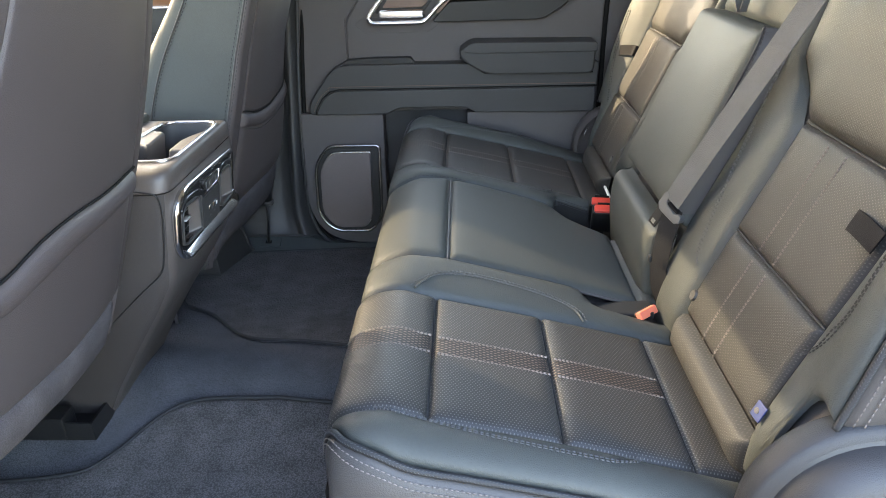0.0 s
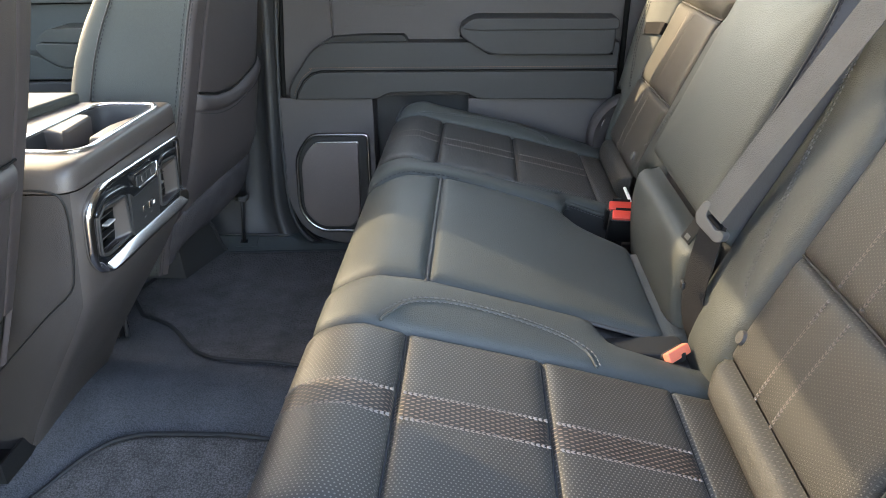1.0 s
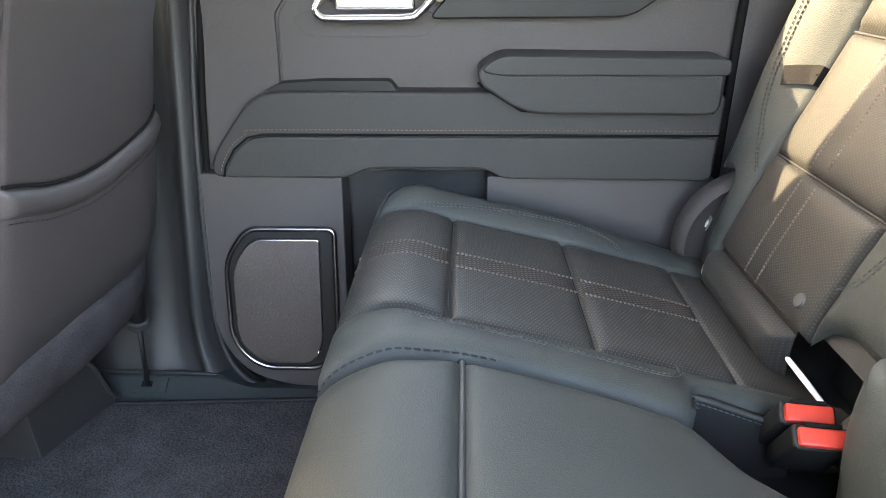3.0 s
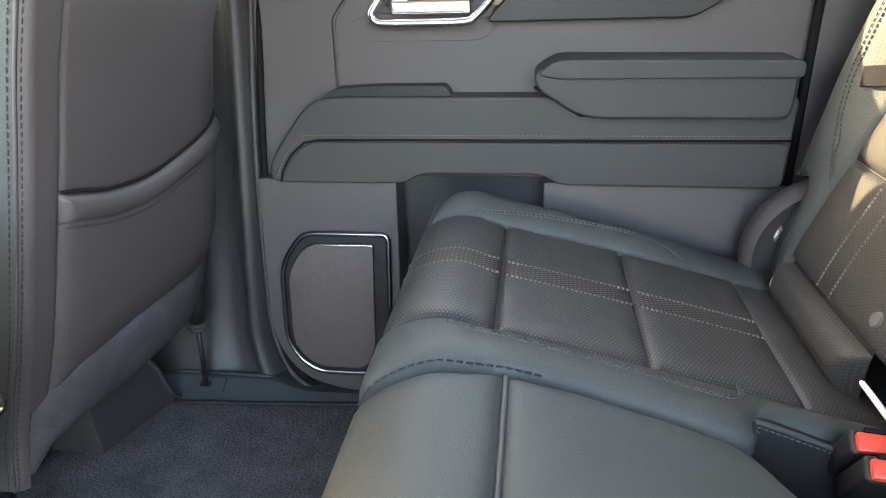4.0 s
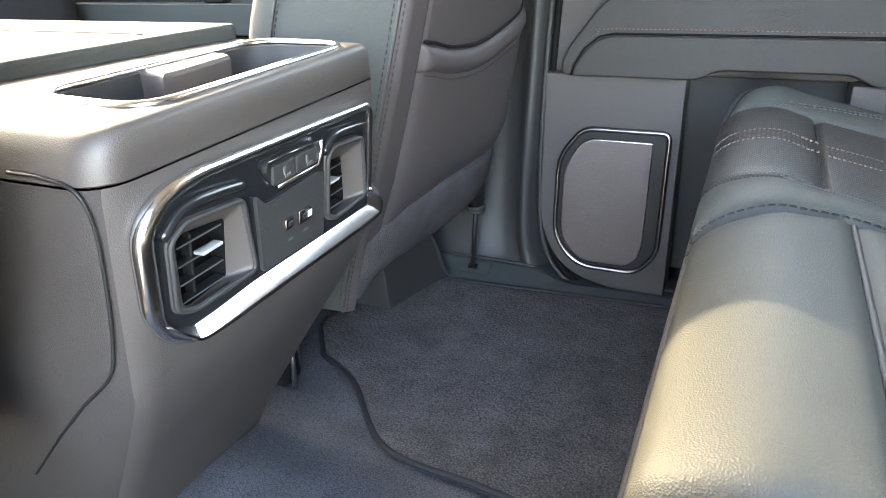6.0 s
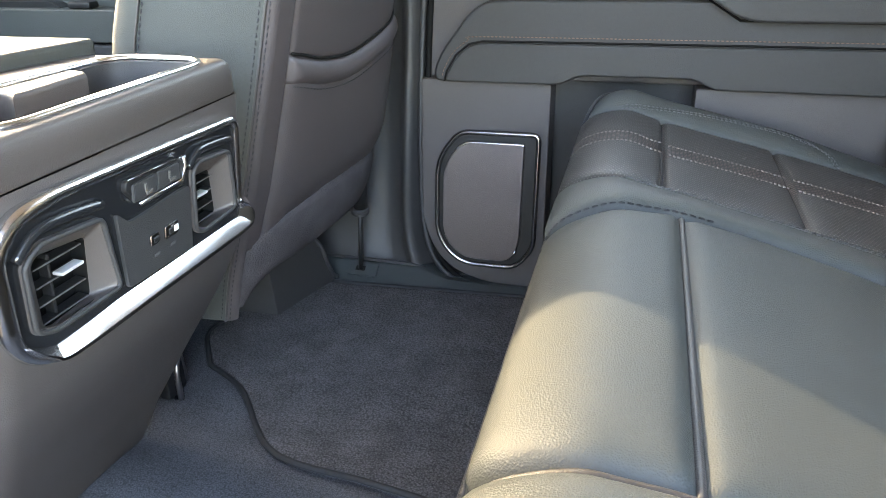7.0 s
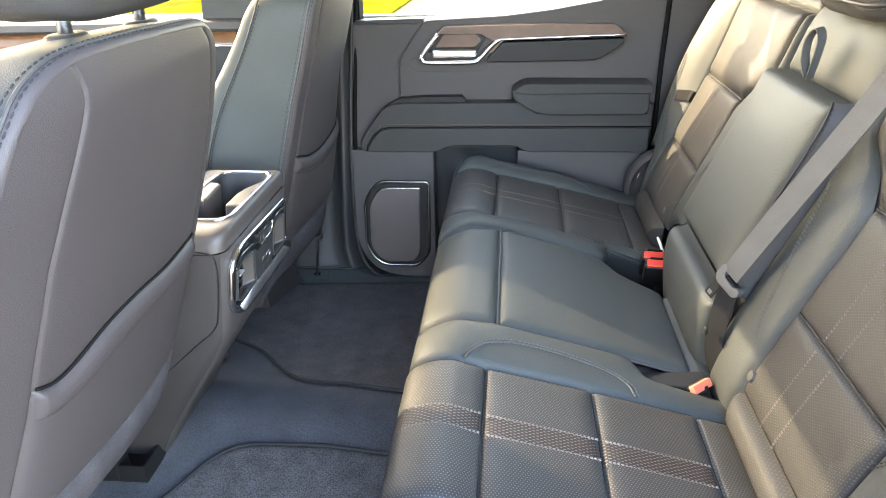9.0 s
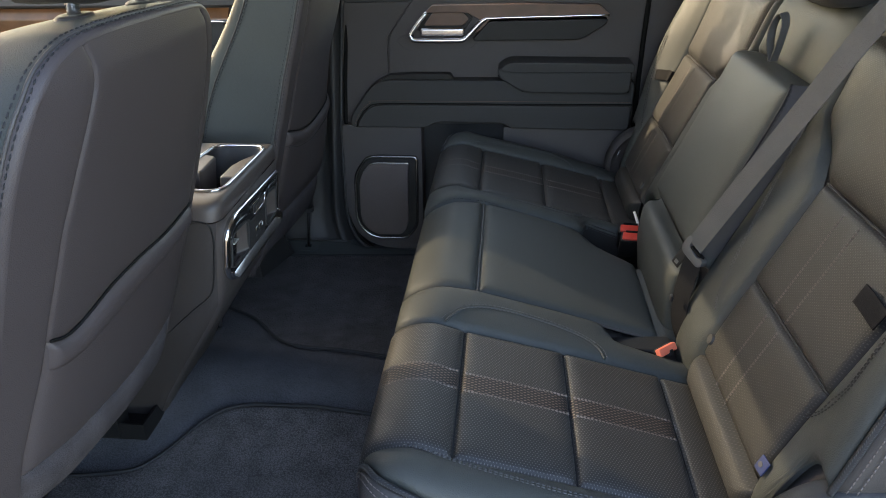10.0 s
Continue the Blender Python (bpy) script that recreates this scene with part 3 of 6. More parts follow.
    # lower panel, pocket and speaker
    spk_panel = [(-0.425, 0.377), (-0.195, 0.377), (-0.195, 0.0), (-0.30, 0.0), (-0.385, 0.03), (-0.425, 0.11)]
    panel_spk = part("speaker_panel", prism(rounded(spk_panel, [0.004, 0.004, 0.004, 0.06, 0.06, 0.04]), 0.0, 0.80, 0.733, 0.006, 3), PLASTIC, d)
    panel_low = part("lower_panel", prism(rounded([(0.035, 0.3745), (0.46, 0.3745), (0.46, 0.0), (0.035, 0.0)], 0.006), 0.0, 0.80, 0.735, 0.005), PLASTIC, d)
    # Darker plastic puts the shade under the overhang into the colour.
    part("map_pocket", prism([(-0.43, 0.42), (0.46, 0.42), (0.46, 0.0), (-0.43, 0.0)], 0.0, 0.865, 0.825, 0), PLASTIC_SOFT, d, "recessed door pocket, its shade put into a darker plastic")
    ro = rounded([(-0.354, 0.288), (-0.217, 0.288), (-0.211, 0.281), (-0.213, 0.080), (-0.245, 0.040), (-0.352, 0.040), (-0.395, 0.090), (-0.393, 0.236)],
                 [0.02, 0.01, 0.01, 0.02, 0.02, 0.05, 0.05, 0.03], 6)
    sg = part("speaker_grille", prism(ro, 0.0, 0.75, 0.728, 0.003), PLASTIC_DARK, d, "dark speaker surround")
    tube("bezel", [(x, 0.7275, z) for x, z in ro], 0.0046, CHROME_DARK, sg, "dark chrome bezel", closed=True, up=(0, 1, 0))
    ri = rounded([(-0.346, 0.272), (-0.238, 0.272), (-0.235, 0.269), (-0.238, 0.088), (-0.257, 0.055), (-0.345, 0.055), (-0.381, 0.096), (-0.380, 0.226)],
                 [0.02, 0.006, 0.006, 0.02, 0.02, 0.05, 0.05, 0.03], 6)
    part("mesh_cover", prism(ri, 0.0, 0.73, 0.717, 0.004, 3), GRILLE, sg, "brown-grey metal speaker mesh")
    tube("inner_trim", [(x, 0.7195, z) for x, z in ri[-2:] + ri[:14]], 0.0022, CHROME, sg, "thin bright line", up=(0, 1, 0))
    tube("inner_trim", [(x, 0.7205, z) for x, z in ri[26:46]], 0.0028, CHROME, sg, "thin bright line", up=(0, 1, 0))
    # window frame and pane
    part("window_frame", prism([(-0.40, 0.712), (-0.380, 0.712), (-0.372, 1.20), (-0.39, 1.24)], 0.0, 0.82, 0.77, 0.004), RUBBER, d, "black window channel")
    part("window_frame", prism([(-0.40, 1.205), (0.52, 1.205), (0.52, 1.27), (-0.40, 1.27)], 0.0, 0.82, 0.74, 0.01), PLASTIC, d)
    part("window_frame", prism([(0.36, 0.79), (0.50, 0.79), (0.50, 1.25), (0.41, 1.25)], 0.0, 0.82, 0.76, 0.006), PLASTIC, d)
    pane = part("pane", prism([(-0.38, 0.70), (0.45, 0.70), (0.45, 1.2), (-0.38, 1.2)], 0.0, 0.802, 0.798, 0), TINTED, d, "lightly tinted side window glass")
    part("window_ledge", prism(rounded([(-0.392, 0.706), (-0.392, 0.718), (-0.213, 0.721), (-0.213, 0.709)], 0.003), 0.0, 0.80, 0.754, 0.003), PLASTIC_SOFT, d, "pale grey window ledge")
    part("outer_skin", rbox((0.0, 0.885, 0.33), (0.95, 0.03, 0.78), 0.01), PAINT, d, "painted outer door skin")
    for o in d.children:
        if o.name.split(".")[0] in ("wood_strip", "grip", "handle_cup", "handle_trim", "release_lever", "lever_top"):
            o.data.transform(Matrix.Translation((0, 0, -0.006)))
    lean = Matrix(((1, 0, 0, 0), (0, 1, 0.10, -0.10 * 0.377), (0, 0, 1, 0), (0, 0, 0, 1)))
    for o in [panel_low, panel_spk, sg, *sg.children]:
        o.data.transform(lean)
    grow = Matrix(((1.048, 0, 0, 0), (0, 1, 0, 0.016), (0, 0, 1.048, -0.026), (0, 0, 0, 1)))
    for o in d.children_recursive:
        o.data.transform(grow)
    return d


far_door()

# seals and pillar between the doors
seal = [p + Vector((0.012, 0.004, 0)) for p in smooth_path([(-0.31, 0.715, -0.045), (-0.395, 0.722, -0.020), (-0.442, 0.735, 0.055), (-0.452, 0.750, 0.21), (-0.443, 0.762, 0.45), (-0.424, 0.780, 0.70), (-0.40, 0.79, 1.0), (-0.37, 0.78, 1.24)], 10)]
structure(tube("trim_seal", seal, 0.0055, RUBBER, None, seg=10), "black rubber door seal", "seal")
structure(tube("trim_seal", [p + Vector((-0.011, -0.007, 0)) for p in seal], 0.0050, PLASTIC_SOFT, None, seg=10), "dark edge trim along the door opening", "seal")


def pillar_surf(q, z):
    """q runs from the door seal forward, z up; the foot flares into the sill."""
    zz = np.clip(z + 0.03, 0.0, 1.3)
    flare = np.exp(-zz / 0.05)
    lean = 0.06 * np.clip((zz - 0.1) / 1.1, 0, 1.2)
    prof_y = 0.05 * np.exp(-(q / 0.010) ** 2) - 0.055 * np.exp(-((q - 0.030) / 0.012) ** 2) + 0.035 * np.exp(-((q - 0.075) / 0.030) ** 2)
    x = -0.458 - q + lean + 0.055 * flare * np.clip(1 - q / 0.2, 0, 1)
    y = 0.742 + prof_y * 0.35 + 0.06 * (zz / 1.2) - 0.055 * flare * np.clip(q / 0.06, 0, 1)
    return np.stack([x, y, z], -1)


structure(sheet("pillar_trim", pillar_surf, np.linspace(0, 0.42, 50), np.linspace(-0.04, 1.27, 60), PLASTIC_PILLAR, None), "dark grained plastic pillar trim between the doors", "pillar trim")
# Backing box added out of sight to stop sun leaking past the pillar.
structure(part("pillar_outer", rbox((-0.57, 0.860, 0.62), (0.29, 0.10, 1.30), 0.01), PLASTIC, None), "unseen backing box that blocks sunlight behind the pillar trim", "pillar")
# Unseen box added to stop ground light leaking up under the doors.
structure(part("rocker", rbox((-0.6, 0.80, -0.13), (2.8, 0.24, 0.17), 0.01), PLASTIC_DARK, None), "added dark box under the doors that blocks ground light", "sill")
structure(part("sill_trim", rbox((-0.10, 0.757, -0.036), (1.5, 0.05, 0.03), 0.010, 3), PLASTIC_SOFT, None), "dark plastic sill under the door", "sill trim")


def sill_surf(x, k):
    """k runs from the carpet's edge up to the pillar's foot."""
    y = np.interp(k, (0, 0.08, 0.2, 0.85, 1.0, 1.3), (0.662, 0.662, 0.668, 0.704, 0.712, 0.745))
    z = np.interp(k, (0, 0.08, 0.2, 0.85, 1.0, 1.3), (-0.050, -0.034, -0.027, -0.003, -0.001, -0.002))
    low = np.clip((x + 0.47) / 0.10, 0, 1)
    low = low * low * (3 - 2 * low)
    return np.stack([x, y - 0.010 * low * k, z - 0.022 * low * np.clip(k - 0.1, 0, 1)], -1)


structure(sheet("sill_cover", sill_surf, np.linspace(-0.90, 0.42, 80), np.linspace(0, 1.3, 27), PLASTIC_TEAL, None), "dark teal-grey plastic sill cover along the carpet", "sill trim")
structure(tube("pillar_foot_trim", smooth_path([(-0.86, 0.711, 0.002), (-0.62, 0.7105, 0.002), (-0.52, 0.710, 0.0015), (-0.470, 0.711, -0.001), (-0.440, 0.716, -0.008)], 6), 0.0034, PLASTIC_PILLAR, None, seg=8), "rounded lower edge of the pillar trim", "trim")
structure(part("pillar_rear", prism([(0.412, 0.30), (0.422, 0.80), (0.43, 1.27), (0.78, 1.27), (0.78, -0.03), (0.415, -0.03)], 0.0, 0.87, 0.758, 0.01), PLASTIC, None),
          "dark rear quarter trim beside the bench", "pillar trim")
structure(tube("trim_seal", [(0.412, 0.757, 0.30), (0.415, 0.757, 0.6), (0.424, 0.760, 0.85), (0.44, 0.765, 1.2)], 0.007, RUBBER, None), "black rubber door seal", "seal")


def front_door():
    d = thing("door_2", (-1.2, 0.78, 0.0), "dark front passenger door panel with wood strip", "car door", kind="structure")
    part("door_card", prism([(-2.0, 0.0), (-2.0, 0.74), (-0.66, 0.715), (-0.62, 0.0)], 0.0, 0.86, 0.785, 0.006), PLASTIC_TEAL, d)
    part("top_ledge", prism([(0.86, 0.706), (0.762, 0.706), (0.757, 0.713), (0.764, 0.730), (0.785, 0.741), (0.86, 0.745)], -1.98, 0.0, 1.32, 0.004, axis="x"), PLASTIC, d, "padded ledge under the window")
    wood = part("wood_strip", prism([(0.80, 0.7035), (0.776, 0.7025), (0.7585, 0.6785), (0.7555, 0.6715), (0.7555, 0.640), (0.80, 0.640)], -1.60, 0.0, 0.85, 0.002, axis="x"), WOOD_GLOSS, d, "brown polished wood strip")
    grip = [(-1.102, 0.606), (-1.073, 0.658), (-1.050, 0.6655), (-0.76, 0.6675), (-0.74, 0.606)]
    part("pull_panel", prism(rounded(grip, [0.006, 0.016, 0.02, 0.004, 0.004]), 0.0, 0.790, 0.741, 0.006, 3), PLASTIC_SOFT, d, "dark pull handle panel")
    tube("metal_line", smooth_path([(-1.112, 0.742, 0.606), (-1.082, 0.741, 0.656), (-1.055, 0.740, 0.6685), (-0.95, 0.740, 0.6700), (-0.74, 0.740, 0.6705)], 8), 0.0042, CHROME, d, "polished metal line round the pull handle", seg=8)
    latch = part("door_handle", prism(rounded([(-1.19, 0.608), (-1.18, 0.634), (-1.112, 0.636), (-1.118, 0.614)], 0.006), 0.0, 0.760, 0.744, 0.004), CHROME, d, "polished metal door handle")
    part("handle_cup", rbox((-1.15, 0.752, 0.6205), (0.075, 0.012, 0.018), 0.004), PLASTIC_DARK, latch)
    tube("shut_line", [(-1.75, 0.7845, 0.5985), (-1.1, 0.7845, 0.6005), (-0.72, 0.7845, 0.6015)], 0.0022, RUBBER, d, "dark joint below the pull handle", seg=6)
    band = rounded([(-1.75, 0.420), (-1.75, 0.486), (-1.046, 0.486), (-1.006, 0.462), (-0.980, 0.450), (-0.70, 0.448), (-0.70, 0.424)], [0.01, 0.01, 0.02, 0.02, 0.02, 0.004, 0.004])
    part("padded_band", prism(band, 0.0, 0.80, 0.730, 0.010, 3), LEATHER, d, "padded leather band")
    part("lower_panel", prism(rounded([(-1.75, 0.10), (-1.75, 0.4145), (-0.70, 0.4185), (-0.69, 0.10)], 0.01), 0.0, 0.80, 0.736, 0.008, 3), DOOR_LEATHER, d, "dark lower door panel")
    rest = part("armrest", prism(rounded([(-1.016, 0.508), (-1.004, 0.488), (-0.962, 0.461), (-0.74, 0.458), (-0.74, 0.512), (-1.008, 0.520)], [0.010, 0.012, 0.015, 0.004, 0.004, 0.008]), 0.0, 0.79, 0.690, 0.008, 3), LEATHER, d, "padded armrest")
    part("armrest_top", prism(rounded([(-1.012, 0.5225), (-0.74, 0.5145), (-0.74, 0.5535), (-0.972, 0.5535), (-0.992, 0.542)], [0.004, 0.004, 0.004, 0.014, 0.012]), 0.0, 0.79, 0.694, 0.012, 4), LEATHER, rest, "upper pad of the armrest")
    part("window_switch", rbox((-1.155, 0.748, 0.494), (0.055, 0.03, 0.014), 0.005), PLASTIC_DARK, d, "black window switch")
    part("window_frame", prism([(-1.75, 1.19), (-0.55, 1.19), (-0.55, 1.27), (-1.75, 1.27)], 0.0, 0.86, 0.74, 0.01), PLASTIC, d)
    part("pane", prism([(-1.95, 0.70), (-0.62, 0.70), (-0.60, 1.2), (-1.30, 1.2)], 0.0, 0.822, 0.818, 0), TINTED, d, "lightly tinted side window glass")
    part("outer_skin", rbox((-1.3, 0.885, 0.33), (1.5, 0.03, 0.78), 0.01), PAINT, d, "painted outer door skin")
    return d


front_door()


# ---------------------------------------------------------------- rear bench cushion
CUSHION = spline([(-0.46, -0.075, -0.02), (-0.30, -0.115, 0.18), (-0.19, -0.135, 0.285), (-0.155, -0.1345, 0.320), (-0.12, -0.115, 0.350), (-0.07, -0.07, 0.361),
                  (-0.018, -0.018, 0.347), (0.137, 0.137, 0.311), (0.30, 0.30, 0.270), (0.40, 0.40, 0.246), (0.52, 0.52, 0.22)])


def cushion_surf(s, y):
    return np.stack([np.interp(s, CUSHION[:, 0], CUSHION[:, 1]), np.broadcast_to(y, np.shape(s)) * 1.0, np.interp(s, CUSHION[:, 0], CUSHION[:, 2])], -1)


def raised(y_low, y_high, amount=0.021):
    """The cushion's surface with the middle place's rise, which grows from y_low to y_high."""
    def f(s, y):
        p = cushion_surf(s, y)
        t = np.clip((p[..., 0] + 0.125) / 0.125, 0, 1)
        rise = amount * t * t * (3 - 2 * t) * (1 - 0.55 * np.clip(p[..., 0] / 0.33, 0, 1))
        p[..., 2] += rise * np.clip((p[..., 1] - y_low) / (y_high - y_low), 0, 1)
        return p
    return f


middle_surf = raised(-1.0, -0.9)
strip_near = raised(-0.30, -0.20)
strip_far = raised(0.295, 0.215, 0.017)
BOLSTER = spline([(0.0, 0.0, 0.0), (0.02, 0.018, 0.012), (0.05, 0.048, 0.020), (0.08, 0.076, 0.012), (0.105, 0.092, -0.012), (0.15, 0.10, -0.055), (0.25, 0.10, -0.155), (0.34, 0.095, -0.24)])


def bolster_surf(sgn):
    def f(s, q):
        p = cushion_surf(s, 0 * q)
        fade = np.clip((0.42 - s) / 0.25, 0.15, 1)
        dy = np.interp(q, BOLSTER[:, 0], BOLSTER[:, 1])
        dz = np.interp(q, BOLSTER[:, 0], BOLSTER[:, 2])
        dz = np.where(dz > 0, dz * fade, dz)
        dz = np.maximum(dz, -0.02 - p[..., 2])
        front = 0.03 * np.clip((-0.02 - s) / 0.15, 0, 1) ** 2 * np.clip(q / 0.1, 0, 1)
        return np.stack([p[..., 0] + front * 0.6, sgn * (0.592 + dy - front), p[..., 2] + dz], -1)
    return f


SEAMS = (-0.155, -0.017, 0.144, 0.303, 0.40)


def piping(P, nn, parent):
    """A dark woven cord along a seam: a cord with slanting threads."""
    cord = tube("piping", P, 0.0040, BINDING, parent, "dark woven piping", seg=8)
    for o in (-0.0016, 0.0016):
        shift = np.cross(np.gradient(np.array([tuple(p) for p in P]), axis=0), np.array([tuple(v) for v in nn]))
        shift /= np.linalg.norm(shift, axis=1)[:, None] + 1e-9
        stitches("woven_thread", np.array([tuple(p) for p in P]) + shift * o, nn, THREAD_GREY, cord, length=0.0026, gap=0.0014, w=0.0010, lift=0.0034, slant=0.0008 if o > 0 else -0.0008)
    return cord


def outer_seat(c, sgn):
    """The perforated outer place of the bench: four blocks crossed by a stitched band, and its bolster."""
    f = lambda a, b: (a, b) if sgn > 0 else (-b, -a)
    lip = 0.287 if sgn > 0 else 0.302
    for i in range(4):
        u0, u1 = SEAMS[i], SEAMS[i + 1]
        inner = "s" if sgn > 0 else "n"
        outer = "n" if sgn > 0 else "s"
        puff = (0.010, 0.009, 0.009, 0.006)[i]
        pad("insert_panel", cushion_surf, *rect(u0, u1, *f(lip, 0.420)), PERF, c, puff, soft=0.0075, drop=0.0034, open_sides=outer, n=(26, 14))
        pad("insert_band", cushion_surf, *rect(u0, u1, *f(0.420, 0.460)), PERF_BAND if i < 3 else PERF, c, puff, soft=0.0075, drop=0.0034, open_sides="sn", n=(26, 6))
        pad("insert_panel", cushion_surf, *rect(u0, u1, *f(0.460, 0.592)), PERF, c, puff, soft=0.0075, drop=0.0034, open_sides=inner, n=(26, 14))
        if i < 3:
            for yy in (0.420, 0.460):
                for o in (-0.0011, 0.0011):
                    pts = [(u0 + (0.016 if i == 0 else 0.004) + (u1 - u0 - (0.020 if i == 0 else 0.008)) * k / 12, sgn * (yy + o)) for k in range(13)]
                    P, nn = on(cushion_surf, pts, puff * 0.93)
                    stitches("stitching", P, nn, THREAD, c, length=0.0042, gap=0.0014, w=0.0010, slant=0.0007 if o > 0 else -0.0007)
    for s in SEAMS[1:4]:
        P, nn = on(cushion_surf, [(s, sgn * (lip + (0.592 - lip) * k / 8)) for k in range(9)], -0.0022)
        tube("seam", P, 0.0012, BINDING, c, seg=6)
    bs = bolster_surf(sgn)
    flip = sgn < 0
    # the bolster narrows to a point at the front corner, where the piping meets the insert
    def edge(d):
        return [(-0.156 - d * 0.9, 0.003), (-0.147 - d * 0.9, 0.023 + d * 0.2), (-0.127 - d * 0.7, 0.051 + d * 0.6), (-0.102 - d * 0.4, 0.075 + d * 0.85), (-0.05, 0.089 + d), (0.05, 0.0895 + d), (0.2, 0.0895 + d), (0.42, 0.0895 + d)]
    rim = edge(-0.001)
    pad("bolster", bs, [(-0.156, 0.0), (0.42, 0.0)], rim, [(-0.156, 0.0), rim[0]], [(0.42, 0.0), rim[-1]], LEATHER, c, 0.006, n=(60, 20), flip=flip)
    rim = [(-0.30, 0.0), (-0.17, 0.0)] + edge(0.001)
    pad("side_panel", bs, rim, [(-0.30, 0.33), (0.42, 0.33)], [(-0.30, 0.0), (-0.30, 0.33)], [rim[-1], (0.42, 0.33)], LEATHER_SIDE, c, 0.004, n=(64, 18), flip=flip, label="brown-black leather side")
    pad("front_corner", bs, *rect(-0.46, -0.30, 0.0, 0.33), LEATHER_SIDE, c, 0.003, n=(10, 12), flip=flip)
    for q in (0.010, 0.017):
        P, nn = on(bs, edge(q)[:-1] + [(0.40, 0.0895 + q)], 0.0042, flip)
        stitches("stitching", P, nn, THREAD_SIDE, c, length=0.0042, gap=0.0020, w=0.0011, h=0.0007)
    P, nn = on(bs, edge(0.0)[:-1] + [(0.40, 0.0895)], 0.002, flip)
    piping(P, nn, c)
    for o in (0.0, 0.005):
        P, nn = on(bs, [(-0.080, 0.003 + o), (-0.045, 0.012 + o), (0.0, 0.023 + o), (0.06, 0.032 + o), (0.13, 0.037 + o), (0.185, 0.036 + o), (0.214 + o, 0.028), (0.226 + o, 0.014), (0.230 + o, 0.001)], 0.0062, flip)
        stitches("stitching", P, nn, THREAD_GREY, c)


def cushion_60(c):
    outer_seat(c, -1)
    sheet("under_body", cushion_surf, np.linspace(-0.46, 0.5, 60), [-0.66, -0.4, -0.2, 0.0, 0.07], LEATHER_SIDE, c, lift=-0.009)
    # strip between the outer place and the middle one, with the belt pocket behind
    pad("inner_strip", strip_near, [(-0.155, -0.30), (0.42, -0.30)], [(-0.155, -0.195), (0.215, -0.195), (0.235, -0.235), (0.34, -0.245), (0.42, -0.245)],
        [(-0.155, -0.30), (-0.155, -0.195)], [(0.42, -0.30), (0.42, -0.245)], LEATHER, c, 0.010, n=(44, 14))
    pad("front_roll", middle_surf, [(-0.155, -0.195), (0.0, -0.195)], [(-0.155, 0.166), (0.0, 0.190)], [(-0.155, -0.195), (-0.155, 0.166)], [(0.0, -0.195), (0.0, 0.190)],
        LEATHER, c, 0.009, soft=0.018, n=(22, 30))
    pad("middle_insert", middle_surf, [(0.0, -0.195), (0.325, -0.195)], [(0.0, 0.190), (0.06, 0.193), (0.105, 0.190), (0.16, 0.186), (0.195, 0.180), (0.209, 0.173), (0.224, 0.152), (0.243, 0.122), (0.27, 0.106), (0.30, 0.093), (0.325, 0.080)],
        [(0.0, -0.195), (0.0, 0.190)], [(0.325, -0.195), (0.325, 0.080)], LEATHER, c, 0.007, soft=0.016, n=(36, 30))
    pad("rear_strip", middle_surf, *rect(0.325, 0.42, -0.195, 0.074), LEATHER, c, 0.006, n=(10, 24))
    sheet("front_face", cushion_surf, np.linspace(-0.46, -0.150, 16), np.linspace(-0.592, 0.165, 10), LEATHER_SIDE, c, lift=0.0)
    P, nn = on(cushion_surf, [(-0.157, -0.592 + 0.757 * k / 12) for k in range(13)], 0.0)
    tube("piping", P, 0.004, LEATHER_SIDE, c, "leather piping along the front edge", seg=8)
    for y in (-0.195,):
        P, nn = on(middle_surf, [(-0.14 + 0.465 * k / 14, y) for k in range(15)], -0.005)
        tube("seam", P, 0.0032, LEATHER_SIDE, c, seg=6)
    P, nn = on(middle_surf, [(0.0, -0.195 + 0.385 * k / 10) for k in range(11)], -0.004)
    tube("seam", P, 0.0032, LEATHER_SIDE, c, seg=6)
    for o in (0.0, 0.007):
        P, nn = on(strip_near, [(-0.058 + o, -0.298), (-0.048 + o, -0.278 - o * .5), (-0.02, -0.250 - o), (0.03, -0.236 - o), (0.10, -0.238 - o), (0.165, -0.250 - o), (0.205 - o, -0.272), (0.215 - o, -0.298)], 0.0104)
        stitches("stitching", P, nn, THREAD_GREY, c, length=0.0050, gap=0.0022)
    P, nn = on(strip_near, [(-0.051, -0.298), (-0.042, -0.281), (-0.018, -0.2535), (0.03, -0.2395), (0.10, -0.2415), (0.165, -0.2535), (0.2, -0.274), (0.2105, -0.298)], 0.0090)
    tube("seam", P, 0.0022, LEATHER, c, seg=6)
    # pocket for the belt buckle
    well = rounded([(0.232, -0.236), (0.232, -0.200), (0.34, -0.192), (0.34, -0.240)], 0.012)
    # Solid dark slab paints in the shade of the open pocket.
    part("buckle_pocket", prism(well, 0.268, 0.0, 0.012, 0.004, axis="z"), PLASTIC_DARK, c, "flat dark slab that paints the shade in the buckle's pocket")
    return c


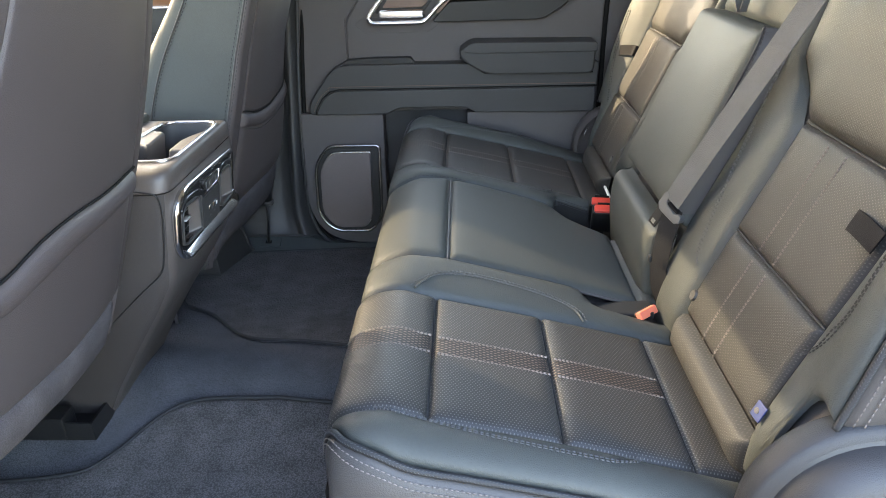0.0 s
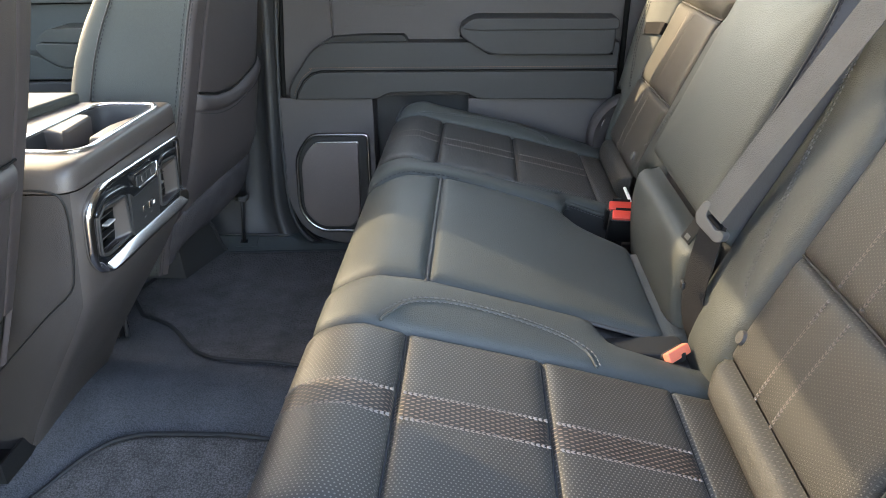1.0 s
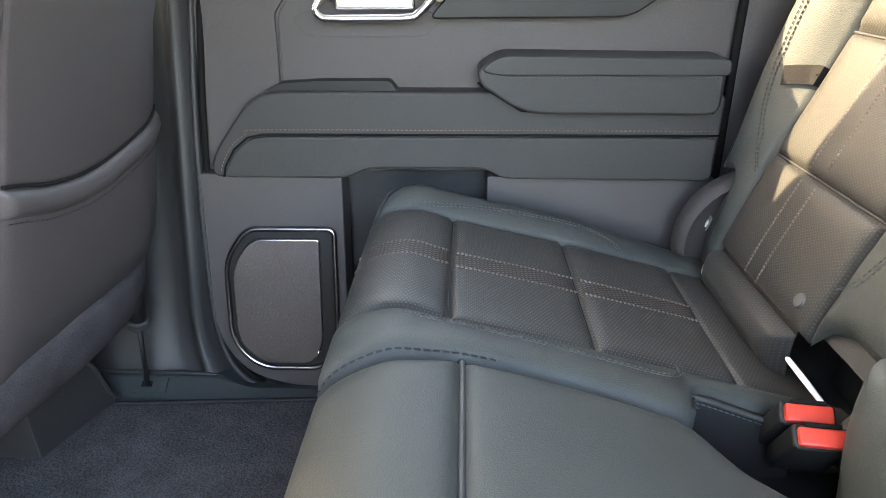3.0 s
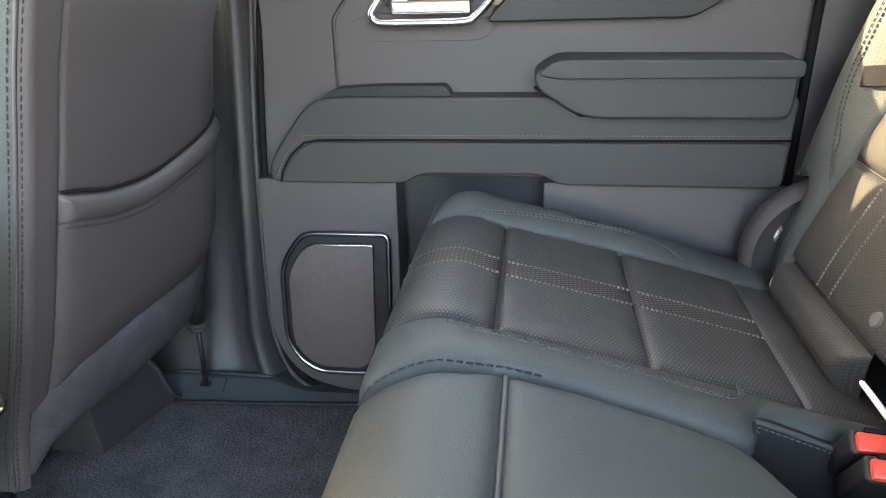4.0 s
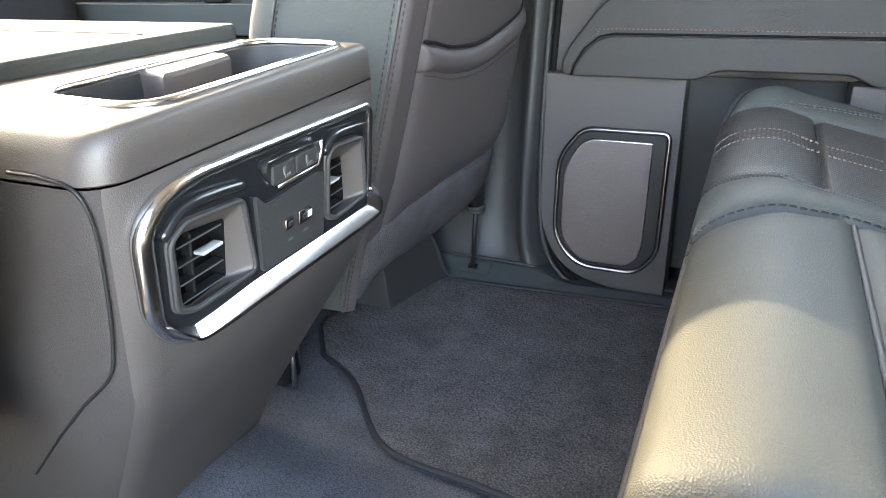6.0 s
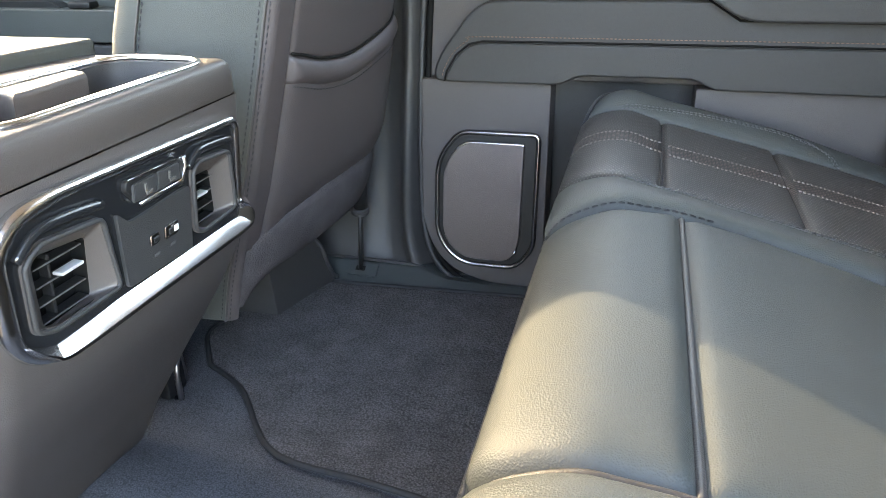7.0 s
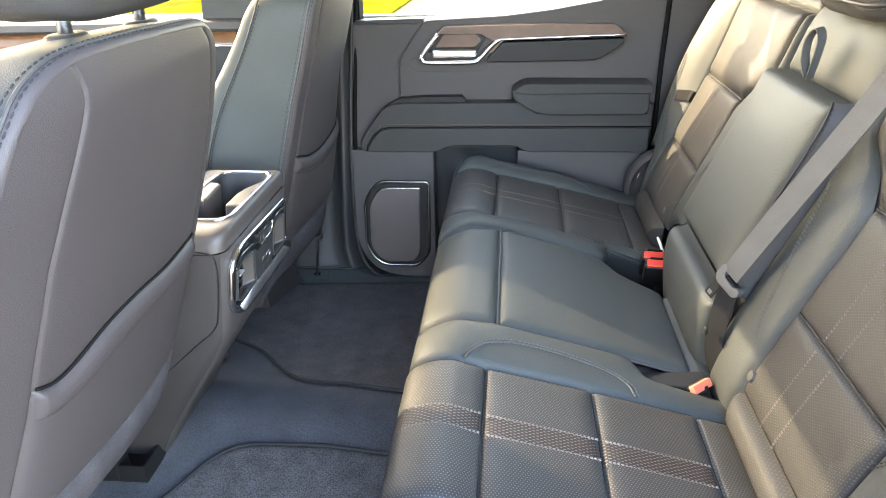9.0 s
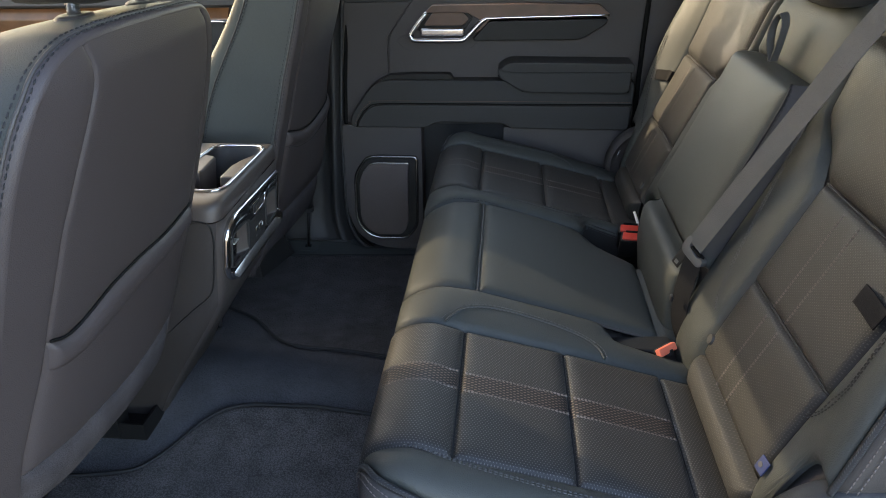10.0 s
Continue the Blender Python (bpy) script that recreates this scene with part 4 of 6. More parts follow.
def cushion_40(c):
    outer_seat(c, 1)
    sheet("under_body", cushion_surf, np.linspace(-0.46, 0.5, 60), [0.245, 0.3, 0.45, 0.66], LEATHER_SIDE, c, lift=-0.010)
    edge = [(-0.155, 0.172), (-0.07, 0.187), (0.0, 0.1935), (0.055, 0.197), (0.105, 0.194), (0.16, 0.189), (0.20, 0.183), (0.214, 0.181), (0.225, 0.190), (0.229, 0.215), (0.234, 0.232), (0.25, 0.237), (0.33, 0.238), (0.42, 0.24)]
    pad("inner_strip", strip_far, edge, [(-0.155, 0.287), (0.42, 0.287)], [(-0.155, 0.172), (-0.155, 0.287)], [(0.42, 0.24), (0.42, 0.287)], LEATHER, c, 0.014, soft=0.014, drop=0.012, n=(60, 18))
    sheet("front_face", cushion_surf, np.linspace(-0.46, -0.150, 16), np.linspace(0.172, 0.592, 8), LEATHER_SIDE, c)
    # stitched pocket in the flank, beside the buckles
    well = rounded([(0.222, 0.225), (0.222, 0.292), (0.236, 0.296), (0.345, 0.256), (0.345, 0.170), (0.250, 0.170)], [0.012, 0.010, 0.010, 0.004, 0.004, 0.02])
    # A solid block; the shade of the recess is in its dark colour.
    pocket = part("buckle_pocket", prism(well, 0.0, 0.262, 0.2340, 0.003), POCKET_SHADE, c, "leather pocket for the buckles, its recess shade painted dark")
    rim = [(x, 0.2325, z) for x, z in ((0.2235, 0.225), (0.224, 0.280), (0.2285, 0.292), (0.238, 0.294), (0.343, 0.255))]
    tube("seam", smooth_path(rim, 6), 0.0030, LEATHER, pocket, seg=8)
    stitches("stitching", smooth_path([(x + 0.004, 0.2335, z - 0.008) for x, _, z in rim[2:]], 6), (0, -1, 0), THREAD_GREY, pocket)
    # Dark board below paints in the shade of the gap.
    part("buckle_well", rbox((0.33, 0.155, 0.185), (0.24, 0.18, 0.02), 0.004), PLASTIC_DARK, c, "dark board that paints the shade in the gap between the seats")
    P, nn = on(cushion_surf, [(-0.157, 0.172 + 0.42 * k / 8) for k in range(9)], 0.0)
    tube("piping", P, 0.004, LEATHER_SIDE, c, "leather piping along the front edge", seg=8)
    for o in (0.0, 0.006):
        P, nn = on(strip_far, [(-0.062, 0.262), (-0.045, 0.254 - o), (0.01, 0.250 - o), (0.08, 0.247 - o), (0.145, 0.243 - o), (0.19, 0.241 - o), (0.208 + o, 0.246 - o * 0.5), (0.218 + o, 0.258), (0.221 + o, 0.272)], 0.0138)
        stitches("stitching", P, nn, THREAD_GREY, c, length=0.0044, gap=0.0022, w=0.0010)
    P, nn = on(strip_far, [(-0.062, 0.259), (-0.045, 0.251), (0.01, 0.247), (0.08, 0.244), (0.145, 0.240), (0.19, 0.238), (0.211, 0.2445), (0.221, 0.258), (0.224, 0.274)], 0.0126)
    tube("seam", P, 0.0020, LEATHER, c, seg=6)
    # bold dark stitching along the free front edge
    P, nn = on(strip_far, [(-0.15, 0.1775), (-0.11, 0.1845), (-0.07, 0.1915), (-0.018, 0.1965), (0.03, 0.2000)], 0.0040)
    stitches("stitching", P, nn, BINDING, c, length=0.0062, gap=0.0028, w=0.0018, h=0.0010)
    return c


seat_60 = thing("rear_bench_seat", (0.1, -0.2, 0.0), "wide black leather rear seat with folded-up centre armrest", "car seat", "rear bench")
seat_40 = thing("rear_bench_seat", (0.1, 0.45, 0.0), "narrow black leather rear seat, its back partly sunlit", "car seat", "rear bench")
cushion_60(seat_60)
cushion_40(seat_40)

# ---------------------------------------------------------------- rear bench backs
BACK = spline([(0.18, 0.372), (0.25, 0.364), (0.31, 0.366), (0.36, 0.381), (0.455, 0.421), (0.605, 0.486), (0.70, 0.520), (0.78, 0.546), (0.815, 0.570), (0.835, 0.605), (0.838, 0.655)])


def back_surf(z, y):
    return np.stack([np.interp(z, BACK[:, 0], BACK[:, 1]), np.broadcast_to(y, np.shape(z)) * 1.0, z + 0 * np.asarray(y, float)], -1)


WING = spline([(0.0, 0.0), (0.015, 0.10), (0.04, 0.52), (0.07, 0.94), (0.09, 1.0), (0.105, 0.90), (0.112, 0.78)])


def wing_surf(sgn):
    """The outer bolster of a seat back; q runs outwards, the bulge grows with the height."""
    def f(z, q):
        x = np.interp(z, BACK[:, 0], BACK[:, 1])
        bulge = np.interp(z, WING_BULGE[:, 0], WING_BULGE[:, 1])
        dx = -bulge * np.interp(q, WING[:, 0], WING[:, 1]) + np.maximum(q - 0.110, 0)
        dy = np.interp(q, [0, 0.105, 0.115, 0.13, 0.26], [0, 0.098, 0.103, 0.105, 0.107])
        return np.stack([x + dx, sgn * (0.572 + dy), z + 0 * q], -1)
    return f


WING_BULGE = spline([(0.25, 0.0), (0.33, 0.002), (0.40, 0.006), (0.45, 0.015), (0.50, 0.026), (0.57, 0.040), (0.65, 0.046), (0.74, 0.036), (0.80, 0.022), (0.86, 0.012)])


def outer_back(b, sgn):
    f = lambda a, c: (a, c) if sgn > 0 else (-c, -a)
    inner, outer = ("s", "n") if sgn > 0 else ("n", "s")
    ROWS = (0.432, 0.468) if sgn > 0 else (0.392, 0.436)
    pad("lower_roll", back_surf, *rect(0.250, 0.314, *f(0.287 if sgn < 0 else 0.330, 0.588)), PERF_BACK, b, 0.026, soft=0.018, n=(26, 30))
    for u0, u1, puff in ((0.320, 0.457, 0.007), (0.457, 0.615, 0.007)):
        pad("insert_panel", back_surf, *rect(u0, u1, *f(0.300, ROWS[0])), PERF_BACK, b, puff, soft=0.010, open_sides=outer, n=(24, 14))
        pad("insert_band", back_surf, *rect(u0, u1, *f(*ROWS)), PERF_BACK, b, puff, soft=0.010, open_sides="sn", n=(24, 6))
        pad("insert_panel", back_surf, *rect(u0, u1, *f(ROWS[1], 0.572)), PERF_BACK, b, puff, soft=0.010, open_sides=inner, n=(24, 14))
        for yy in ROWS:
            for o in (-0.0012, 0.0012):
                P, nn = on(back_surf, [(u0 + 0.005 + (u1 - u0 - 0.01) * k / 6, sgn * (yy + o)) for k in range(7)], puff * 0.93)
                stitches("stitching", P, nn, THREAD_SIDE, b, length=0.0040, gap=0.0014, w=0.0009, h=0.0006, slant=0.0006 if o > 0 else -0.0006)
        P, nn = on(back_surf, [(u1, sgn * (0.300 + 0.272 * k / 8)) for k in range(9)], -0.0030)
        tube("seam", P, 0.0018, BINDING, b, seg=6)
    shoulder = [(0.617, 0.300), (0.650, 0.262), (0.685, 0.205), (0.80, 0.195)]
    strip = [(0.20, 0.283), (0.32, 0.298), (0.60, 0.298), (0.648, 0.260), (0.683, 0.203), (0.80, 0.193)]
    hull = [(0.20, 0.165), (0.80, 0.165)]
    turn = lambda pts: [(z, sgn * y) for z, y in pts]
    lines = (turn(shoulder), turn([(0.617, 0.572), (0.80, 0.572)]))
    lo, hi = lines if sgn > 0 else lines[::-1]
    pad("shoulder_panel", back_surf, lo, hi, [lo[0], hi[0]], [lo[-1], hi[-1]], PERF_BACK, b, 0.012, soft=0.02, n=(26, 30))
    lines = (turn(hull), turn(strip))
    lo, hi = lines if sgn > 0 else lines[::-1]
    foot_line = [lo[0], hi[0]]
    if sgn > 0:
        # the strip ends above the buckles in an arch
        lo, hi = [(0.352, 0.165), (0.80, 0.165)], [(0.318, 0.298), (0.60, 0.298), (0.648, 0.260), (0.683, 0.203), (0.80, 0.193)]
        foot_line = [(0.352, 0.165), (0.358, 0.200), (0.359, 0.245), (0.347, 0.277), (0.318, 0.298)]
        # The hollow's shade is painted by a dark board at its back.
        part("buckle_opening", rbox((0.455, 0.25, 0.26), (0.02, 0.22, 0.24), 0.004), PLASTIC_DARK, b, "dark board that paints the shade in the hollow behind the buckles")
        part("anchor_bracket", rbox((0.395, 0.215, 0.285), (0.012, 0.022, 0.085), 0.004, 2, Matrix.Rotation(radians(35), 4, 'Y')), PLASTIC_SOFT, b, "grey anchor bracket in the hollow")
    pad("inner_strip", back_surf, lo, hi, foot_line, [lo[-1], hi[-1]], LEATHER, b, 0.014, soft=0.02, n=(50, 18))
    for o in (0.0, 0.006):
        P, nn = on(back_surf, turn([(0.665, 0.184 + o), (0.60, 0.196 + o), (0.52, 0.218 + o), (0.44, 0.246 + o), (0.40, 0.264 + o), (0.385, 0.288)]), 0.0145)
        stitches("stitching", P, nn, THREAD_GREY, b, length=0.0046)
    w = wing_surf(sgn)
    flip = sgn < 0
    foot = [tuple(p) for p in spline([(0.255, 0.0), (0.262, 0.020), (0.275, 0.035), (0.326, 0.044), (0.360, 0.049), (0.400, 0.058), (0.413, 0.072), (0.411, 0.092), (0.405, 0.112)], 5)]
    pad("wing", w, [(0.255, 0.0), (0.80, 0.0)], [(0.405, 0.112), (0.80, 0.112)], foot, [(0.80, 0.0), (0.80, 0.112)], LEATHER, b, 0.007, n=(50, 24), flip=flip)
    pad("wing_side", w, [(0.405, 0.114), (0.80, 0.114)], [(0.420, 0.25), (0.80, 0.25)], [(0.405, 0.114), (0.400, 0.135), (0.405, 0.17), (0.420, 0.25)], [(0.80, 0.114), (0.80, 0.25)], LEATHER_SIDE, b, 0.004, n=(30, 12), flip=flip, label="brown-black leather side")
    P, nn = on(w, [(0.405, 0.113), (0.45, 0.113), (0.5, 0.113), (0.57, 0.113), (0.65, 0.113), (0.72, 0.113), (0.79, 0.113)], 0.002, flip)
    piping(P, nn, b)
    for q in (0.124, 0.134):
        P, nn = on(w, [(0.410, q), (0.45, q), (0.5, q), (0.57, q), (0.65, q), (0.72, q), (0.78, q)], 0.005, flip)
        stitches("stitching", P, nn, THREAD_SIDE, b, w=0.0011, h=0.0007)
    for o in (0.0, 0.006):
        P, nn = on(w, [(0.424 + o, 0.003), (0.428 + o, 0.012), (0.445 + o, 0.028), (0.466 + o, 0.041 - o), (0.49, 0.052 - o), (0.51, 0.060 - o), (0.56, 0.069 - o), (0.65, 0.074 - o)], 0.0075, flip)
        stitches("stitching", P, nn, BINDING, b, length=0.0050, w=0.0012)
    # belt guide strap on the wing
    if sgn < 0:
        P, nn = on(back_surf, [(0.560, -0.520), (0.560, -0.532), (0.559, -0.548), (0.558, -0.562), (0.557, -0.576)], 0.013)
    else:
        P, nn = on(w, [(0.556, -0.004), (0.556, 0.010), (0.555, 0.026), (0.553, 0.040), (0.551, 0.050)], 0.010, flip)
    ribbon("belt_guide", P, (0.42, 0, 1), 0.026, 0.002, GUIDE, b, "short dark webbing belt guide")
    c = Vector((np.interp(0.354, BACK[:, 0], BACK[:, 1]) - 0.008, sgn * (0.335 if sgn > 0 else 0.310), 0.354))
    bm = bmesh.new()
    bmesh.ops.create_cone(bm, cap_ends=True, segments=16, radius1=0.0095, radius2=0.0078, depth=0.004, matrix=Matrix.Translation(c) @ Matrix.Rotation(radians(-68), 4, 'Y'))
    part("button", bm, LATCH if sgn > 0 else PLASTIC_SOFT, b, "small round grey button")


def rounded_block(surf, u, w, depth, mat, parent, name, label="", puff=0.012, soft=0.03, n=(30, 26), flip=False):
    return pad(name, surf, *rect(*u, *w), mat, parent, puff, soft=soft, drop=depth, n=n, label=label, flip=flip)


def headrest(parent, cx, cy, z0, w, d, h, posts, back=0.0):
    """A padded head restraint with rolled double seams on two posts in oval sleeves; back sets the posts behind its middle."""
    k = 44

    def ring(z, fw, fd, fx):
        out = []
        for i in range(k):
            a = 2 * math.pi * i / k
            c, q = math.cos(a), math.sin(a)
            out.append((cx + fx + d * fd * math.copysign(abs(c) ** 0.55, c), cy + w * fw * math.copysign(abs(q) ** 0.4, q), z0 + z + 0.006 * q * q))
        return out
    V, F = loft([ring(z * h, fw, fd, fx) for z, fw, fd, fx in ((0.0, 0.76, 0.55, 0.0), (0.015, 0.86, 0.72, 0.0), (0.06, 0.94, 0.86, 0.0), (0.15, 0.98, 0.94, 0.0), (0.45, 1.0, 1.0, -0.004), (0.80, 0.97, 0.94, -0.012), (0.95, 0.85, 0.70, -0.016), (1.0, 0.6, 0.35, -0.018))], (True, True))
    o = link_mesh("headrest", V, F, LEATHER_SIDE, parent, "padded leather head restraint with rolled seams")
    for z in (0.17, 0.25):
        line = ring(z * h, 0.993, 0.975, -0.001)
        tube("seam", line, 0.0032, LEATHER_SIDE, o, closed=True, seg=6)
        nn = np.array(line) - np.array((cx, cy, z0 + z * h))
        stitches("stitching", [(x, y, q - 0.006) for x, y, q in line], nn, THREAD_GREY, o, length=0.005, lift=0.0015)
    for p, z in posts:
        tube("post", [(cx + back, p, z - 0.01), (cx + back, p, z0 + 0.04)], 0.0072, CHROME, o, "polished metal post", seg=14)
        disc = [[(cx + back + 0.017 * r * math.cos(a), p + 0.029 * r * math.sin(a), z + dz) for a in np.linspace(0, 2 * math.pi, 33)[:-1]] for r, dz in ((1.0, -0.008), (1.0, 0.005), (0.95, 0.008), (0.80, 0.0095), (0.4, 0.0095))]
        V, F = loft(disc, (True, True))
        link_mesh("sleeve", V, F, PLASTIC, o, "grey oval post sleeve", sharp=50)
    return o


def back_40(b):
    sheet("under_body", back_surf, np.linspace(0.18, 0.838, 50), [0.335, 0.45, 0.66], LEATHER_SIDE, b, lift=-0.010)
    sheet("under_body", back_surf, np.linspace(0.335, 0.838, 40), [0.165, 0.25, 0.335], LEATHER_SIDE, b, lift=-0.010)
    outer_back(b, 1)
    pad("top_roll", back_surf, *rect(0.802, 0.838, 0.165, 0.69), LEATHER, b, 0.006, n=(8, 30))
    headrest(b, 0.605, 0.42, 0.836, 0.135, 0.058, 0.20, ((0.35, 0.822), (0.49, 0.822)))
    return b


CENTRE = spline([(0.18, 0.356), (0.26, 0.348), (0.33, 0.342), (0.39, 0.348), (0.405, 0.352), (0.55, 0.412), (0.73, 0.486)])


def centre_surf(z, y):
    z = np.asarray(z, float)
    return np.stack([np.interp(z, CENTRE[:, 0], CENTRE[:, 1]) + 0 * y, y + 0 * z, z + 0 * y], -1)


def back_60(b):
    sheet("under_body", back_surf, np.linspace(0.18, 0.838, 50), [-0.66, -0.4, -0.2, 0.0, 0.165], LEATHER_SIDE, b, lift=-0.010)
    outer_back(b, -1)
    pad("centre_top", back_surf, *rect(0.70, 0.838, -0.165, 0.165), LEATHER, b, 0.010, soft=0.02, n=(20, 26))
    pad("top_roll", back_surf, *rect(0.802, 0.838, -0.69, -0.168), LEATHER, b, 0.006, n=(8, 40))
    arm = rounded_block(centre_surf, (0.408, 0.730), (-0.178, 0.160), 0.072, LEATHER, b, "centre_armrest", "leather armrest folded up into the seat back", puff=0.015, soft=0.040, n=(52, 52))
    rounded_block(centre_surf, (0.215, 0.404), (-0.176, 0.165), 0.030, LEATHER, b, "lower_panel", puff=0.016, soft=0.030, n=(26, 36))
    edge = [(0.425, -0.156), (0.50, -0.162), (0.60, -0.166), (0.66, -0.165), (0.695, -0.160), (0.715, -0.150)]
    P, nn = on(centre_surf, edge, 0.0045)
    tube("seam", P, 0.0020, BINDING, arm, "dark rolled edge seam", seg=6)
    P, nn = on(centre_surf, [(z - 0.001, y - 0.005) for z, y in edge], 0.0030)
    stitches("stitching", P, nn, BINDING, arm, length=0.006, w=0.0014)
    P, nn = on(centre_surf, [(z, y - 0.002) for z, y in edge], 0.0035)
    wall = [[tuple(p + np.array((d, -e, 0.0))) for p in P] for d, e in ((0.0, 0.0), (0.012, 0.008), (0.035, 0.012), (0.085, 0.013))]
    strip_mesh("armrest_side", wall, LEATHER_SIDE, arm, "dark leather side of the armrest")
    headrest(b, 0.572, -0.008, 0.816, 0.125, 0.058, 0.15, ((0.060, 0.803), (-0.066, 0.803)), 0.0)
    loop = [p + Vector((0.022, 0.042, 0.004)) for p in smooth_path([(0.474, -0.035, 0.715), (0.470, -0.022, 0.745), (0.472, -0.020, 0.775), (0.478, -0.033, 0.793), (0.480, -0.048, 0.780), (0.478, -0.047, 0.75), (0.476, -0.038, 0.715)], 6)]
    ribbon("pull_loop", loop, (1, 0.35, 0.2), 0.015, 0.0022, WEBBING, b, "grey webbing pull loop")
    return b



b40 = back_40(seat_40)
b60 = back_60(seat_60)
tilt = Matrix.Rotation(radians(20), 4, 'Y') @ Matrix.Rotation(radians(-14), 4, 'Z')
tag = part("anchor_tag", rbox((0.3535, 0.594, 0.346), (0.0025, 0.019, 0.021), 0.001, 2, tilt), WEBBING, b40, "small pale cloth anchor tag")
bm = bmesh.new()
bmesh.ops.create_cone(bm, cap_ends=True, segments=16, radius1=0.0066, radius2=0.0062, depth=0.0014, matrix=Matrix.Translation((0.3517, 0.5935, 0.346)) @ tilt @ Matrix.Rotation(radians(-90), 4, 'Y'))
part("tag_mark", bm, SILVER, tag, "plain pale round mark")
tilt = Matrix.Rotation(radians(22), 4, 'Y') @ Matrix.Rotation(radians(10), 4, 'Z')
tag = part("care_tag", rbox((0.3660, -0.581, 0.352), (0.0025, 0.018, 0.021), 0.001, 2, tilt), BLUE, b60, "small blue sewn tag")
bm = bmesh.new()
bmesh.ops.create_cone(bm, cap_ends=True, segments=16, radius1=0.0042, radius2=0.0038, depth=0.0012, matrix=Matrix.Translation((0.3643, -0.5790, 0.352)) @ tilt @ Matrix.Rotation(radians(-90), 4, 'Y'))
part("tag_mark", bm, WEBBING, tag, "plain white round mark")
part("strap_end", rbox((0.3495, 0.570, 0.283), (0.006, 0.009, 0.019), 0.003, 3, Matrix.Rotation(radians(20), 4, 'X')), WHITE, b40, "white strap end")


# ---------------------------------------------------------------- front seats
FRONT = spline([(0.08, -0.612), (0.12, -0.598), (0.20, -0.570), (0.29, -0.538), (0.40, -0.497), (0.50, -0.461), (0.63, -0.416), (0.74, -0.382), (0.82, -0.363), (0.85, -0.360), (0.90, -0.362)])


def rear_surf(y, z):
    """The rear face of a front seat's back."""
    yy = (np.abs(y) - 0.491) / 0.244
    x = np.interp(z, FRONT[:, 0], FRONT[:, 1]) - 0.020 * np.abs(yy) ** 3
    # the passenger's seat is fuller low down and wraps round its outer edge
    full = (0.02 + 0.035 * np.clip((y - 0.25) / 0.33, 0, 1)) * np.clip((0.62 - z) / 0.3, 0, 1) - 0.05 * np.clip(yy, 0, 1.2) ** 2.5
    x = x + np.where(y > 0, full, 0)
    return np.stack([x, y + 0 * z, z + 0 * y], -1)


def seat_outline(foot):
    """The rim of a front seat's back, from its inner foot over the top to its outer foot, as (y, z)."""
    pts = [(0.262, foot), (0.252, foot + 0.12), (0.247, 0.60), (0.247, 0.72), (0.251, 0.79), (0.262, 0.832), (0.288, 0.857), (0.333, 0.868), (0.42, 0.873), (0.50, 0.876),
           (0.58, 0.876), (0.625, 0.871), (0.665, 0.855), (0.692, 0.828), (0.712, 0.792), (0.728, 0.74), (0.738, 0.66), (0.742, 0.56), (0.738, 0.42), (0.715, foot + 0.06), (0.700, foot)]
    return spline(pts, 8)


def rim_ring(outline, inset, depth, sgn, shift=0.0):
    """The rim moved inwards by inset and forwards by depth (one number or one for each point)."""
    t = np.gradient(outline, axis=0)
    t /= np.linalg.norm(t, axis=1)[:, None]
    n = np.stack([t[:, 1], -t[:, 0]], -1)
    P = outline + n * np.broadcast_to(inset, len(outline))[:, None]
    p = rear_surf(sgn * P[:, 0], P[:, 1])
    p[:, 0] -= depth
    p[:, 2] -= 0.11 * depth * np.clip((outline[:, 1] - 0.80) / 0.06, 0, 1)
    return p + np.array((0, 0, shift))


